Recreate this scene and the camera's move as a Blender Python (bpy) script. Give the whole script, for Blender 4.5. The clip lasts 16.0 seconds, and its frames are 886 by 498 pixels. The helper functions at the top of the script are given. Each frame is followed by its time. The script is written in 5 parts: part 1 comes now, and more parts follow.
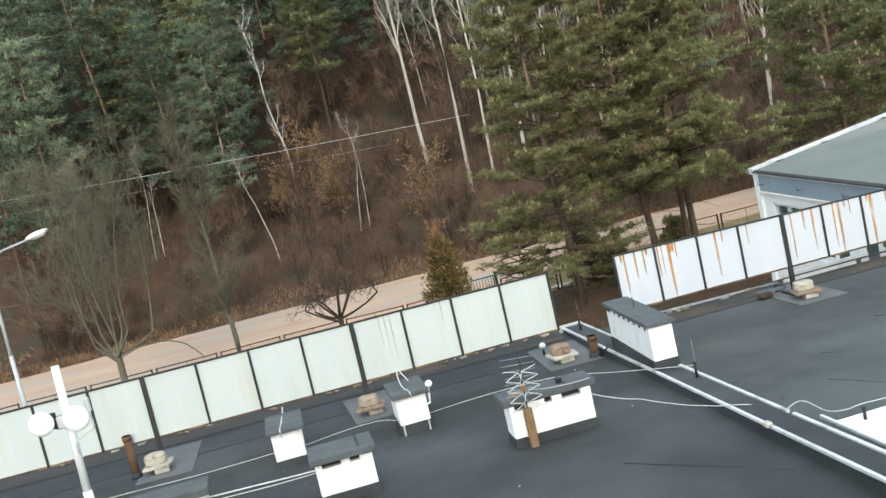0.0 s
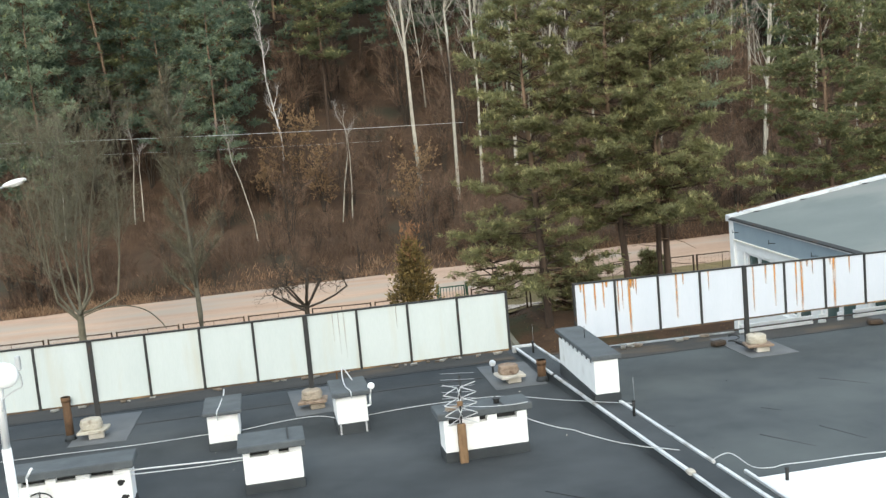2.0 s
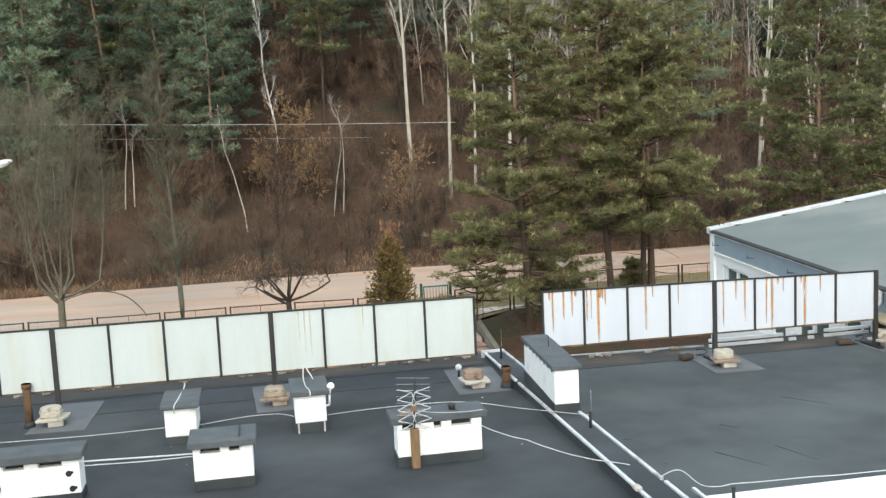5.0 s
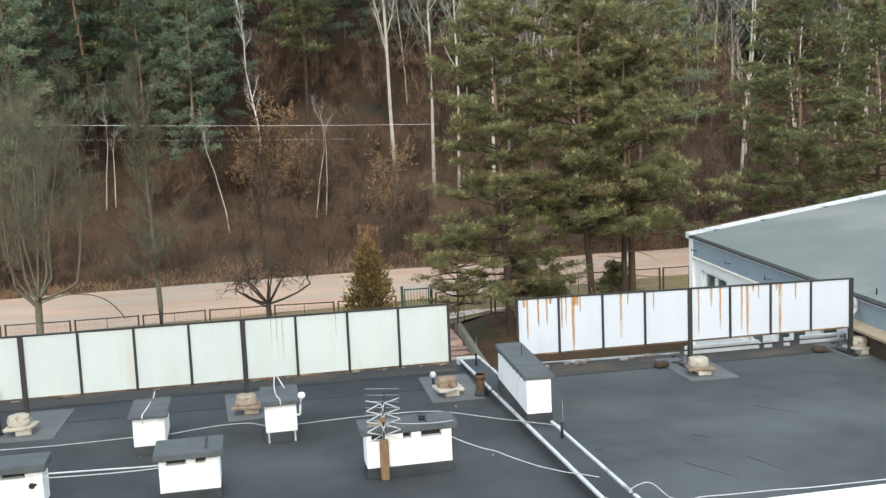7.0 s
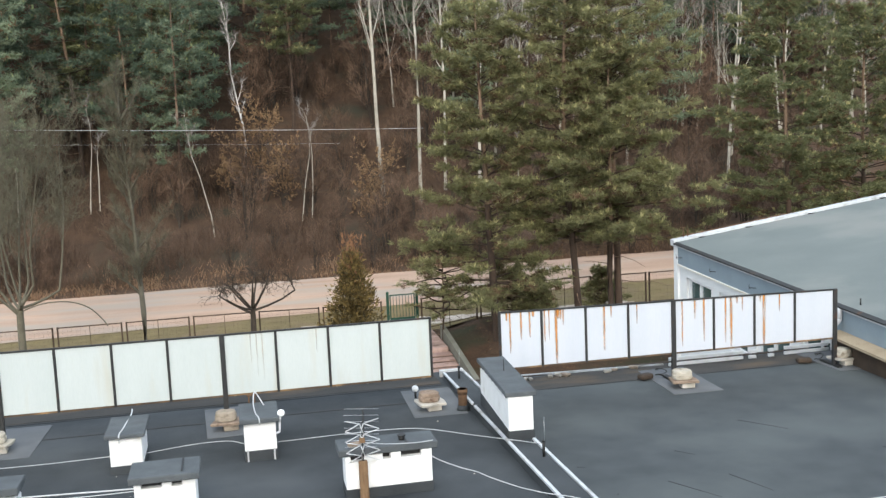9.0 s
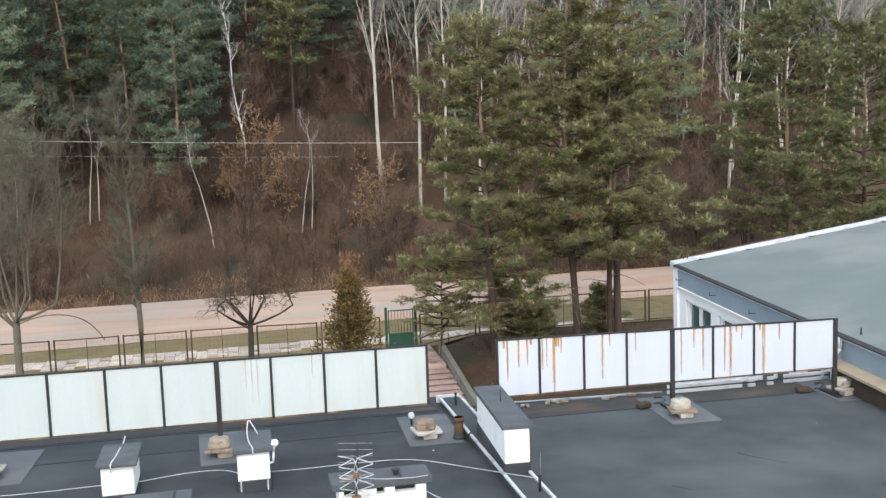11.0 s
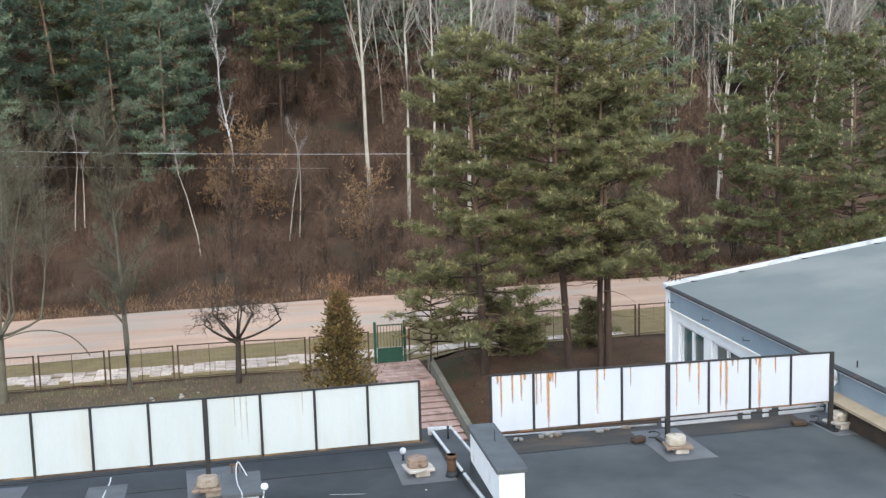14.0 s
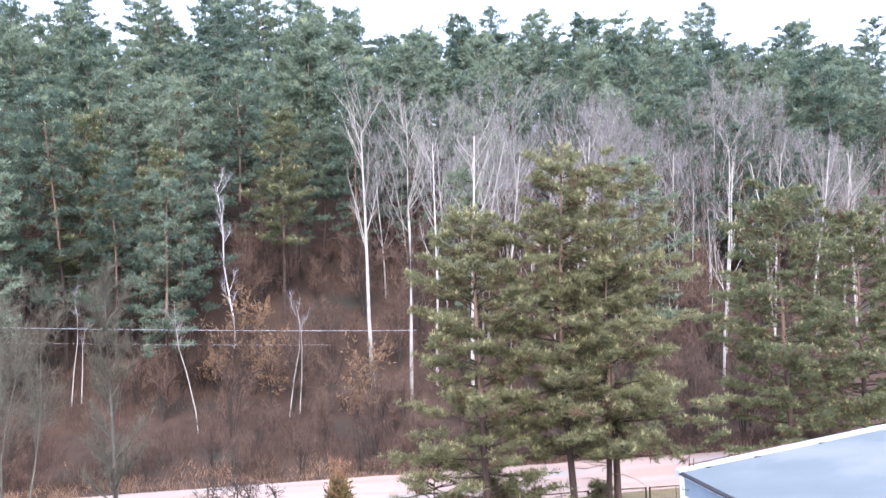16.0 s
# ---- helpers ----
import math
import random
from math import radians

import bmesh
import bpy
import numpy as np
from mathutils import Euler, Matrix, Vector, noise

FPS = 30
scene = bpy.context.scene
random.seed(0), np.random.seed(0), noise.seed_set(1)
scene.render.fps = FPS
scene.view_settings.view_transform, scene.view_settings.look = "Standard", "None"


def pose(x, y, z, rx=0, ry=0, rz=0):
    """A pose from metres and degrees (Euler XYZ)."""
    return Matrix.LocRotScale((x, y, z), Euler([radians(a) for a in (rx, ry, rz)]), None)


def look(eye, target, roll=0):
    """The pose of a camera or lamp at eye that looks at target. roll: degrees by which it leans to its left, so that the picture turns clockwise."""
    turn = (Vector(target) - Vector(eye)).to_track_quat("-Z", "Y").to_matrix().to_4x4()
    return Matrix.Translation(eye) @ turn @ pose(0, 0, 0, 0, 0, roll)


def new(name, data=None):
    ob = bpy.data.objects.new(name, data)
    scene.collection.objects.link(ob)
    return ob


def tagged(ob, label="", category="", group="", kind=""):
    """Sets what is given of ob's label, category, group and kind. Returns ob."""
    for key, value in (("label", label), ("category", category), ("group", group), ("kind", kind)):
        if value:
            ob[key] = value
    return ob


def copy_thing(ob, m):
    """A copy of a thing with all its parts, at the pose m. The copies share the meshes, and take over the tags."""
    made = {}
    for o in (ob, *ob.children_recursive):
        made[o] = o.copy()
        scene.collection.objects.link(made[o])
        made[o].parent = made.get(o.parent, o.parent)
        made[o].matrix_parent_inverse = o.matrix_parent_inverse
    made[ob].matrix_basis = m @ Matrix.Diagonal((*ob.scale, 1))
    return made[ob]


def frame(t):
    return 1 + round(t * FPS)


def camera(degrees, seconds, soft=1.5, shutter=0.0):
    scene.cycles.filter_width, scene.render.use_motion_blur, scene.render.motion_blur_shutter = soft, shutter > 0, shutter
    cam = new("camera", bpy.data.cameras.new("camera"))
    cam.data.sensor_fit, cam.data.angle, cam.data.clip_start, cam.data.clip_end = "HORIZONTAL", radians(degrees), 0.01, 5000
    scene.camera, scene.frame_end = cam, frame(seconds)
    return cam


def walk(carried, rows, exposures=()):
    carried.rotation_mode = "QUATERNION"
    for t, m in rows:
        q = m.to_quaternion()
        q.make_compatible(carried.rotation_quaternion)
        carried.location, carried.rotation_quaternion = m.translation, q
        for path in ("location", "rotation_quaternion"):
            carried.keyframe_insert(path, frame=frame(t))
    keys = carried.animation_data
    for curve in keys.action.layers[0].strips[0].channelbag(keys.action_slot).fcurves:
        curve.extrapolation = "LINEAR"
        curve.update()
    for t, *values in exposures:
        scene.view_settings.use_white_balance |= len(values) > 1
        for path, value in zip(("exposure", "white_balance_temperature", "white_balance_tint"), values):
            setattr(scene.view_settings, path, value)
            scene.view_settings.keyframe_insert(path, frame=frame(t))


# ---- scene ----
cam = camera(47.0, 16.0, soft=1.4, shutter=0.45)
PATH = [
    (0, (0.919, -1.219, 5.608), (1.237, 0.741, 5.368), -13.0),
    (0.5, (1.026, -1.279, 5.629), (1.361, 0.678, 5.387), -10.7),
    (1, (1.117, -1.341, 5.651), (1.463, 0.614, 5.409), -8.2),
    (1.5, (1.228, -1.369, 5.658), (1.576, 0.586, 5.419), -6.4),
    (2, (1.361, -1.377, 5.664), (1.709, 0.578, 5.424), -5.1),
    (2.5, (1.471, -1.434, 5.693), (1.822, 0.52, 5.451), -4.2),
    (3, (1.575, -1.428, 5.695), (1.928, 0.526, 5.451), -3.5),
    (5.5, (2.057, -1.417, 5.768), (2.41, 0.536, 5.518), -2.6),
    (6, (2.136, -1.381, 5.799), (2.495, 0.57, 5.543), -2.6),
    (6.5, (2.199, -1.344, 5.844), (2.569, 0.605, 5.588), -2.5),
    (7, (2.269, -1.316, 5.885), (2.647, 0.632, 5.636), -2.4),
    (7.5, (2.32, -1.283, 5.928), (2.703, 0.665, 5.685), -2.3),
    (8, (2.364, -1.231, 5.986), (2.752, 0.715, 5.742), -2.2),
    (8.5, (2.412, -1.186, 6.075), (2.805, 0.759, 5.825), -2.4),
    (9, (2.469, -1.123, 6.16), (2.869, 0.82, 5.908), -2.5),
    (11.5, (2.588, -0.861, 6.644), (2.99, 1.084, 6.408), -1.8),
    (12, (2.592, -0.786, 6.746), (3.003, 1.156, 6.504), -1.9),
    (12.5, (2.588, -0.715, 6.872), (3.008, 1.225, 6.627), -2.0),
    (13, (2.57, -0.636, 6.988), (2.996, 1.303, 6.746), -1.9),
    (13.5, (2.563, -0.548, 7.108), (2.99, 1.391, 6.87), -1.7),
    (14, (2.56, -0.459, 7.242), (2.986, 1.481, 7.001), -1.6),
    (14.5, (2.566, -0.335, 7.426), (2.992, 1.608, 7.218), -1.5),
    (15, (2.545, -0.218, 7.581), (2.975, 1.731, 7.461), -1.5),
    (15.5, (2.575, 0.006, 7.596), (3.007, 1.959, 7.605), -1.4),
    (16, (2.591, 0.124, 7.545), (3.025, 2.074, 7.638), -1.5),
]
walk(cam, [(t, look(eye, target, roll)) for t, eye, target, roll in PATH],
     [(0, 0.77, 6350, 3), (6.0, 0.77, 6350, 4), (9.0, 0.78, 6250, 7), (12.0, 0.79, 6050, 9), (14.0, 0.8, 5950, 9), (14.7, 0.76, 5800, 8), (15.0, 0.84, 5700, 12), (15.4, 1.18, 5650, 18), (16, 1.7, 5400, 24)])

# ---- world, sun, exposure ----
SUN_AZ, SUN_EL = radians(190), radians(30)   # clockwise from +y
world = bpy.data.worlds.new("sky")
scene.world = world
world.use_nodes = True
wn = world.node_tree.nodes
sky = wn.new("ShaderNodeTexSky")
sky.sky_type, sky.sun_disc = "NISHITA", False
sky.sun_elevation, sky.sun_rotation = SUN_EL, SUN_AZ
sky.air_density, sky.dust_density, sky.ozone_density = 1.0, 4.0, 1.0
wn["Background"].inputs["Strength"].default_value = 0.15
veil = wn.new("ShaderNodeMix")      # thin high cloud
veil.data_type = "RGBA"
veil.inputs[0].default_value = 0.62
veil.inputs[7].default_value = (7.0, 7.6, 8.3, 1)
world.node_tree.links.new(sky.outputs[0], veil.inputs[6])
world.node_tree.links.new(veil.outputs[2], wn["Background"].inputs[0])
sun = new("sun", bpy.data.lights.new("sun", "SUN"))
sun.data.energy, sun.data.angle, sun.data.color = 0.75, radians(16), (1.0, 0.95, 0.88)
sd = Vector((math.sin(SUN_AZ) * math.cos(SUN_EL), math.cos(SUN_AZ) * math.cos(SUN_EL), math.sin(SUN_EL)))
sun.matrix_world = look(sd * 60, (0, 0, 0))


# ---- materials ----
def mat(name, c1, c2, rough=0.8, scale=3.0, fine=40.0, bump=0.15, metal=0.0, isl=0.0, obr=0.0, stretch=(1, 1, 1), spec=0.4, c3=None, c3scale=0.4, c3lo=0.55, c3hi=0.7, dist=0.02, trans=0.0):
    """Colour between c1 and c2 by noise at two sizes, c3 in broad patches; isl and obr vary by island and by object."""
    m = bpy.data.materials.new(name)
    m.use_nodes = True
    nt = m.node_tree
    N, L = nt.nodes, nt.links
    bsdf = N["Principled BSDF"]
    bsdf.inputs["Roughness"].default_value = rough
    bsdf.inputs["Metallic"].default_value = metal
    bsdf.inputs["Specular IOR Level"].default_value = spec
    tc = N.new("ShaderNodeNewGeometry")
    mp = N.new("ShaderNodeMapping")
    mp.inputs["Scale"].default_value = stretch
    L.new(tc.outputs["Position"], mp.inputs[0])
    n1, n2 = N.new("ShaderNodeTexNoise"), N.new("ShaderNodeTexNoise")
    n1.inputs["Scale"].default_value, n2.inputs["Scale"].default_value = scale, fine
    n1.inputs["Detail"].default_value, n2.inputs["Detail"].default_value = 5, 3
    L.new(mp.outputs[0], n1.inputs["Vector"])
    L.new(mp.outputs[0], n2.inputs["Vector"])
    mx = N.new("ShaderNodeMath")
    mx.operation = "MULTIPLY_ADD"
    mx.inputs[1].default_value = 0.4
    L.new(n2.outputs[0], mx.inputs[0])
    sc = N.new("ShaderNodeMath")
    sc.operation = "MULTIPLY"
    sc.inputs[1].default_value = 0.6
    L.new(n1.outputs[0], sc.inputs[0])
    L.new(sc.outputs[0], mx.inputs[2])
    fac = mx.outputs[0]
    if isl or obr:
        for amount, sock in ((isl, tc.outputs["Random Per Island"]), (obr, N.new("ShaderNodeObjectInfo").outputs["Random"])):
            if amount:
                a = N.new("ShaderNodeMath")
                a.operation = "MULTIPLY_ADD"
                a.inputs[1].default_value = amount
                sub = N.new("ShaderNodeMath")
                sub.operation = "SUBTRACT"
                sub.inputs[1].default_value = 0.5
                L.new(sock, sub.inputs[0])
                L.new(sub.outputs[0], a.inputs[0])
                L.new(fac, a.inputs[2])
                fac = a.outputs[0]
    ramp = N.new("ShaderNodeMapRange")
    ramp.inputs[1].default_value, ramp.inputs[2].default_value = 0.3, 0.7
    L.new(fac, ramp.inputs[0])
    mix = N.new("ShaderNodeMix")
    mix.data_type = "RGBA"
    mix.inputs[6].default_value, mix.inputs[7].default_value = (*c1, 1), (*c2, 1)
    L.new(ramp.outputs[0], mix.inputs[0])
    col = mix.outputs[2]
    if c3:
        n3 = N.new("ShaderNodeTexNoise")
        n3.inputs["Scale"].default_value, n3.inputs["Detail"].default_value = c3scale, 6
        L.new(mp.outputs[0], n3.inputs["Vector"])
        r3 = N.new("ShaderNodeMapRange")
        r3.inputs[1].default_value, r3.inputs[2].default_value = c3lo, c3hi
        L.new(n3.outputs[0], r3.inputs[0])
        m3 = N.new("ShaderNodeMix")
        m3.data_type = "RGBA"
        m3.inputs[7].default_value = (*c3, 1)
        L.new(r3.outputs[0], m3.inputs[0])
        L.new(col, m3.inputs[6])
        col = m3.outputs[2]
    L.new(col, bsdf.inputs["Base Color"])
    if bump:
        bp = N.new("ShaderNodeBump")
        bp.inputs["Strength"].default_value, bp.inputs["Distance"].default_value = bump, dist
        L.new(fac, bp.inputs["Height"])
        L.new(bp.outputs[0], bsdf.inputs["Normal"])
    if trans:
        tr = N.new("ShaderNodeBsdfTranslucent")
        L.new(col, tr.inputs[0])
        ms = N.new("ShaderNodeMixShader")
        ms.inputs[0].default_value = trans
        L.new(bsdf.outputs[0], ms.inputs[1])
        L.new(tr.outputs[0], ms.inputs[2])
        L.new(ms.outputs[0], N["Material Output"].inputs[0])
    return m


def glass_mat():
    m = bpy.data.materials.new("window_glass")
    m.use_nodes = True
    b = m.node_tree.nodes["Principled BSDF"]
    b.inputs["Base Color"].default_value = (0.05, 0.09, 0.09, 1)
    b.inputs["Roughness"].default_value = 0.04
    b.inputs["Specular IOR Level"].default_value = 0.8
    return m


M = {
    "bitumen": mat("bitumen_felt", (0.018, 0.022, 0.025), (0.042, 0.047, 0.051), 0.75, 1.6, 70, 0.35, c3=(0.062, 0.068, 0.072), c3scale=0.35, c3lo=0.46, c3hi=0.70),
    "bitumen_r": mat("paler_bitumen_felt", (0.038, 0.045, 0.048), (0.068, 0.076, 0.079), 0.8, 1.6, 70, 0.35, c3=(0.086, 0.096, 0.096), c3scale=0.35, c3lo=0.45, c3hi=0.7),
    "bitumen_old": mat("weathered_felt", (0.032, 0.031, 0.029), (0.072, 0.064, 0.055), 0.85, 1.2, 50, 0.25, c3=(0.105, 0.074, 0.047), c3scale=0.9, stretch=(0.5, 1.4, 1)),
    "patch": mat("grey_felt_patch", (0.10, 0.105, 0.11), (0.16, 0.165, 0.17), 0.85, 2, 70, 0.2),
    "seam": mat("seam_tar", (0.012, 0.012, 0.013), (0.03, 0.03, 0.03), 0.6, 3, 60, 0.1),
    "caps": mat("felt_cap", (0.058, 0.066, 0.072), (0.108, 0.118, 0.124), 0.8, 3, 60, 0.25, c3=(0.075, 0.08, 0.085), c3scale=2),
    "plaster": mat("white_plaster", (0.76, 0.76, 0.75), (0.86, 0.86, 0.85), 0.85, 4, 60, 0.25, c3=(0.60, 0.585, 0.55), c3scale=2.6, c3lo=0.58, c3hi=0.8),
    "tin": mat("white_tin", (0.48, 0.50, 0.52), (0.70, 0.71, 0.72), 0.5, 3, 40, 0.15, metal=0.1, c3=(0.30, 0.28, 0.25), c3scale=2.2, c3lo=0.52, c3hi=0.72),
    "panel": mat("white_sheet", (0.47, 0.515, 0.505), (0.54, 0.58, 0.57), 0.5, 0.8, 20, 0.03, c3=(0.48, 0.47, 0.40), c3scale=0.9, c3lo=0.55, c3hi=0.85, stretch=(3, 3, 0.4)),
    "panel_r": mat("white_enamel_sheet", (0.51, 0.545, 0.60), (0.575, 0.60, 0.655), 0.45, 0.8, 20, 0.03, stretch=(3, 3, 0.4)),
    "frame": mat("dark_painted_steel", (0.015, 0.016, 0.017), (0.035, 0.034, 0.033), 0.6, 4, 50, 0.2, c3=(0.08, 0.035, 0.015), c3scale=3, c3lo=0.6, c3hi=0.75),
    "rust": mat("rusty_steel", (0.060, 0.036, 0.022), (0.15, 0.085, 0.045), 0.9, 5, 60, 0.4, c3=(0.15, 0.08, 0.038), c3scale=4),
    "old_wood": mat("weathered_wood", (0.11, 0.065, 0.034), (0.28, 0.175, 0.095), 0.9, 6, 50, 0.4, stretch=(4, 4, 0.7)),
    "brown_leaves": mat("fallen_leaves", (0.08, 0.048, 0.027), (0.18, 0.105, 0.058), 0.9, 1, 6, 0, isl=0.8),
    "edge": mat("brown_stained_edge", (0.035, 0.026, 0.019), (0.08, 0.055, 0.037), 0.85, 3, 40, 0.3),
    "concrete": mat("old_concrete", (0.30, 0.275, 0.235), (0.52, 0.485, 0.425), 0.9, 7, 60, 0.5, obr=0.25, c3=(0.22, 0.20, 0.17), c3scale=5),
    "slab": mat("pale_concrete", (0.38, 0.345, 0.295), (0.56, 0.52, 0.46), 0.9, 5, 60, 0.3, obr=0.5, c3=(0.30, 0.28, 0.23), c3scale=1.6, c3lo=0.56, c3hi=0.72),
    "stone_cream": mat("cream_concrete", (0.36, 0.325, 0.26), (0.54, 0.50, 0.42), 0.9, 7, 60, 0.4, c3=(0.24, 0.20, 0.15), c3scale=6),
    "stone_tan": mat("tan_concrete", (0.25, 0.21, 0.16), (0.42, 0.355, 0.28), 0.9, 7, 60, 0.5, c3=(0.17, 0.135, 0.10), c3scale=6),
    "stone_brown": mat("brown_masonry", (0.18, 0.13, 0.092), (0.35, 0.265, 0.20), 0.9, 9, 60, 0.5, c3=(0.13, 0.085, 0.06), c3scale=7),
    "brick": mat("weathered_brick", (0.22, 0.165, 0.12), (0.44, 0.35, 0.27), 0.9, 7, 60, 0.5, obr=0.5, c3=(0.16, 0.13, 0.10), c3scale=5),
    "cable": mat("grey_cable", (0.42, 0.43, 0.44), (0.6, 0.61, 0.62), 0.5, 3, 30, 0.05),
    "black": mat("black_rubber", (0.012, 0.012, 0.012), (0.025, 0.025, 0.025), 0.6, 8, 50, 0.1),
    "alu": mat("galvanised_metal", (0.50, 0.51, 0.52), (0.66, 0.67, 0.68), 0.4, 6, 50, 0.1, metal=0.5),
    "white_plastic": mat("white_plastic", (0.80, 0.81, 0.81), (0.86, 0.86, 0.86), 0.35, 2, 30, 0.02),
    "blue": mat("blue_grey_sheet", (0.215, 0.275, 0.315), (0.28, 0.342, 0.385), 0.5, 1.5, 40, 0.05),
    "roof_b": mat("grey_green_felt", (0.13, 0.15, 0.145), (0.18, 0.20, 0.19), 0.85, 0.5, 50, 0.15, c3=(0.21, 0.22, 0.205), c3scale=0.25),
    "wall_w": mat("white_render", (0.74, 0.75, 0.74), (0.84, 0.84, 0.83), 0.85, 2, 50, 0.1),
    "glass": glass_mat(),
    "ledge": mat("tan_board", (0.30, 0.235, 0.155), (0.45, 0.37, 0.26), 0.85, 2, 30, 0.2, c3=(0.26, 0.20, 0.13), c3scale=2),
    "cream": mat("cream_render", (0.72, 0.69, 0.60), (0.80, 0.77, 0.69), 0.9, 1.5, 40, 0.1),
    "asphalt": mat("pale_road", (0.375, 0.25, 0.178), (0.55, 0.385, 0.282), 0.95, 0.9, 30, 0.3, stretch=(0.2, 1, 1), c3=(0.40, 0.335, 0.275), c3scale=0.4, c3lo=0.48, c3hi=0.66),
    "verge": mat("dry_verge", (0.138, 0.105, 0.044), (0.235, 0.18, 0.083), 0.95, 1.2, 14, 0.5, c3=(0.20, 0.145, 0.08), c3scale=0.5, dist=0.05),
    "lawn": mat("winter_lawn", (0.058, 0.046, 0.024), (0.125, 0.094, 0.053), 0.95, 0.9, 12, 0.5, c3=(0.115, 0.105, 0.042), c3scale=0.35, dist=0.05),
    "litter": mat("leaf_litter", (0.042, 0.025, 0.0145), (0.10, 0.058, 0.033), 0.95, 0.8, 7, 0.8, c3=(0.044, 0.042, 0.026), c3scale=0.2, dist=0.12),
    "bank": mat("shaded_pine_litter", (0.036, 0.020, 0.0105), (0.090, 0.049, 0.025), 0.95, 0.9, 9, 0.6, c3=(0.040, 0.040, 0.018), c3scale=0.4, c3lo=0.5, c3hi=0.68, dist=0.08),
    "pavement": mat("warm_concrete", (0.42, 0.345, 0.285), (0.62, 0.53, 0.45), 0.9, 4, 60, 0.3, obr=0.5, c3=(0.30, 0.24, 0.19), c3scale=1.6, c3lo=0.56, c3hi=0.72),
    "paving": mat("pink_paving", (0.31, 0.205, 0.17), (0.48, 0.345, 0.295), 0.9, 2.5, 40, 0.2, obr=0.35, c3=(0.20, 0.13, 0.105), c3scale=1.3),
    "bark_pine": mat("pine_bark", (0.040, 0.028, 0.021), (0.092, 0.060, 0.042), 0.95, 3, 20, 0.6, stretch=(1, 1, 0.3), obr=0.3),
    "bark_grey": mat("grey_bark", (0.085, 0.076, 0.055), (0.16, 0.144, 0.102), 0.9, 3, 20, 0.5, obr=0.3),
    "bark_dark": mat("dark_bark", (0.035, 0.027, 0.02), (0.075, 0.058, 0.043), 0.9, 3, 20, 0.5, obr=0.3),
    "bark_birch": mat("birch_bark", (0.54, 0.51, 0.47), (0.72, 0.69, 0.65), 0.8, 3, 12, 0.3, c3=(0.14, 0.12, 0.10), c3scale=2.5, c3lo=0.62, c3hi=0.70),
    "bark_aspen": mat("aspen_bark", (0.34, 0.31, 0.255), (0.52, 0.48, 0.405), 0.85, 2, 12, 0.3, c3=(0.12, 0.10, 0.08), c3scale=1.5, c3lo=0.6, c3hi=0.75, obr=0.3),
    "twig": mat("twigs", (0.082, 0.052, 0.034), (0.198, 0.127, 0.085), 0.9, 1, 8, 0, isl=0.6, obr=0.5),
    "twig_green": mat("mossy_twigs", (0.088, 0.082, 0.053), (0.18, 0.164, 0.108), 0.9, 1, 8, 0, isl=0.4),
    "twig_pale": mat("pale_twigs", (0.18, 0.16, 0.148), (0.32, 0.29, 0.272), 0.9, 1, 8, 0, isl=0.4, obr=0.3),
    "needles": mat("pine_needles", (0.112, 0.156, 0.106), (0.25, 0.300, 0.192), 0.7, 0.35, 3, 0, isl=0.35, obr=0.6, trans=0.45),
    # both shoot colours are paler than the needles: light on the pad tops, painted in
    "needles_tip": mat("lit_pine_tips", (0.23, 0.27, 0.13), (0.40, 0.43, 0.21), 0.7, 0.35, 3, 0, isl=0.4, obr=0.5, trans=0.45),
    "olive_tip": mat("lit_olive_tips", (0.375, 0.352, 0.155), (0.58, 0.525, 0.265), 0.7, 0.6, 3, 0, isl=0.5, trans=0.5),
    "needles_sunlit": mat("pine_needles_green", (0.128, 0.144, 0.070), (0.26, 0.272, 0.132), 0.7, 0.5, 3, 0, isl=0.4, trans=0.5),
    "needles_near": mat("pine_needles_olive", (0.155, 0.157, 0.074), (0.312, 0.300, 0.143), 0.7, 0.5, 3, 0, isl=0.4, trans=0.5),
    "dead_needles": mat("dead_brown_needles", (0.11, 0.068, 0.038), (0.21, 0.135, 0.078), 0.9, 0.6, 4, 0, isl=0.5, trans=0.3),
    "bark_upper": mat("orange_pine_bark", (0.13, 0.084, 0.055), (0.29, 0.20, 0.135), 0.9, 2, 18, 0.4, stretch=(1, 1, 0.4), c3=(0.12, 0.075, 0.05), c3scale=1.2),
    "riser": mat("shaded_concrete", (0.10, 0.075, 0.062), (0.19, 0.145, 0.12), 0.9, 3, 40, 0.3),
    "rail_rust": mat("rust_edged_steel", (0.035, 0.026, 0.02), (0.12, 0.075, 0.04), 0.85, 4, 40, 0.3, c3=(0.26, 0.16, 0.075), c3scale=2.2, c3lo=0.5, c3hi=0.7),
    "thuja_tip": mat("withered_thuja", (0.17, 0.085, 0.042), (0.31, 0.165, 0.085), 0.9, 2, 6, 0, isl=0.5, trans=0.2),
    "thuja": mat("thuja_foliage", (0.069, 0.052, 0.019), (0.245, 0.170, 0.056), 0.8, 2.0, 6, 0, isl=0.4, trans=0.25),
    "rusty_leaves": mat("dry_leaves", (0.22, 0.140, 0.080), (0.42, 0.28, 0.155), 0.9, 1, 6, 0, isl=0.5, trans=0.3),
    "straw": mat("dry_grass", (0.13, 0.078, 0.047), (0.38, 0.245, 0.15), 0.9, 0.6, 6, 0, isl=0.8, trans=0.2),
    "fence": mat("brown_fence_steel", (0.05, 0.032, 0.02), (0.11, 0.07, 0.045), 0.8, 3, 30, 0.3, obr=0.3),
    "gate": mat("green_paint", (0.010, 0.050, 0.032), (0.020, 0.078, 0.048), 0.6, 3, 30, 0.1),
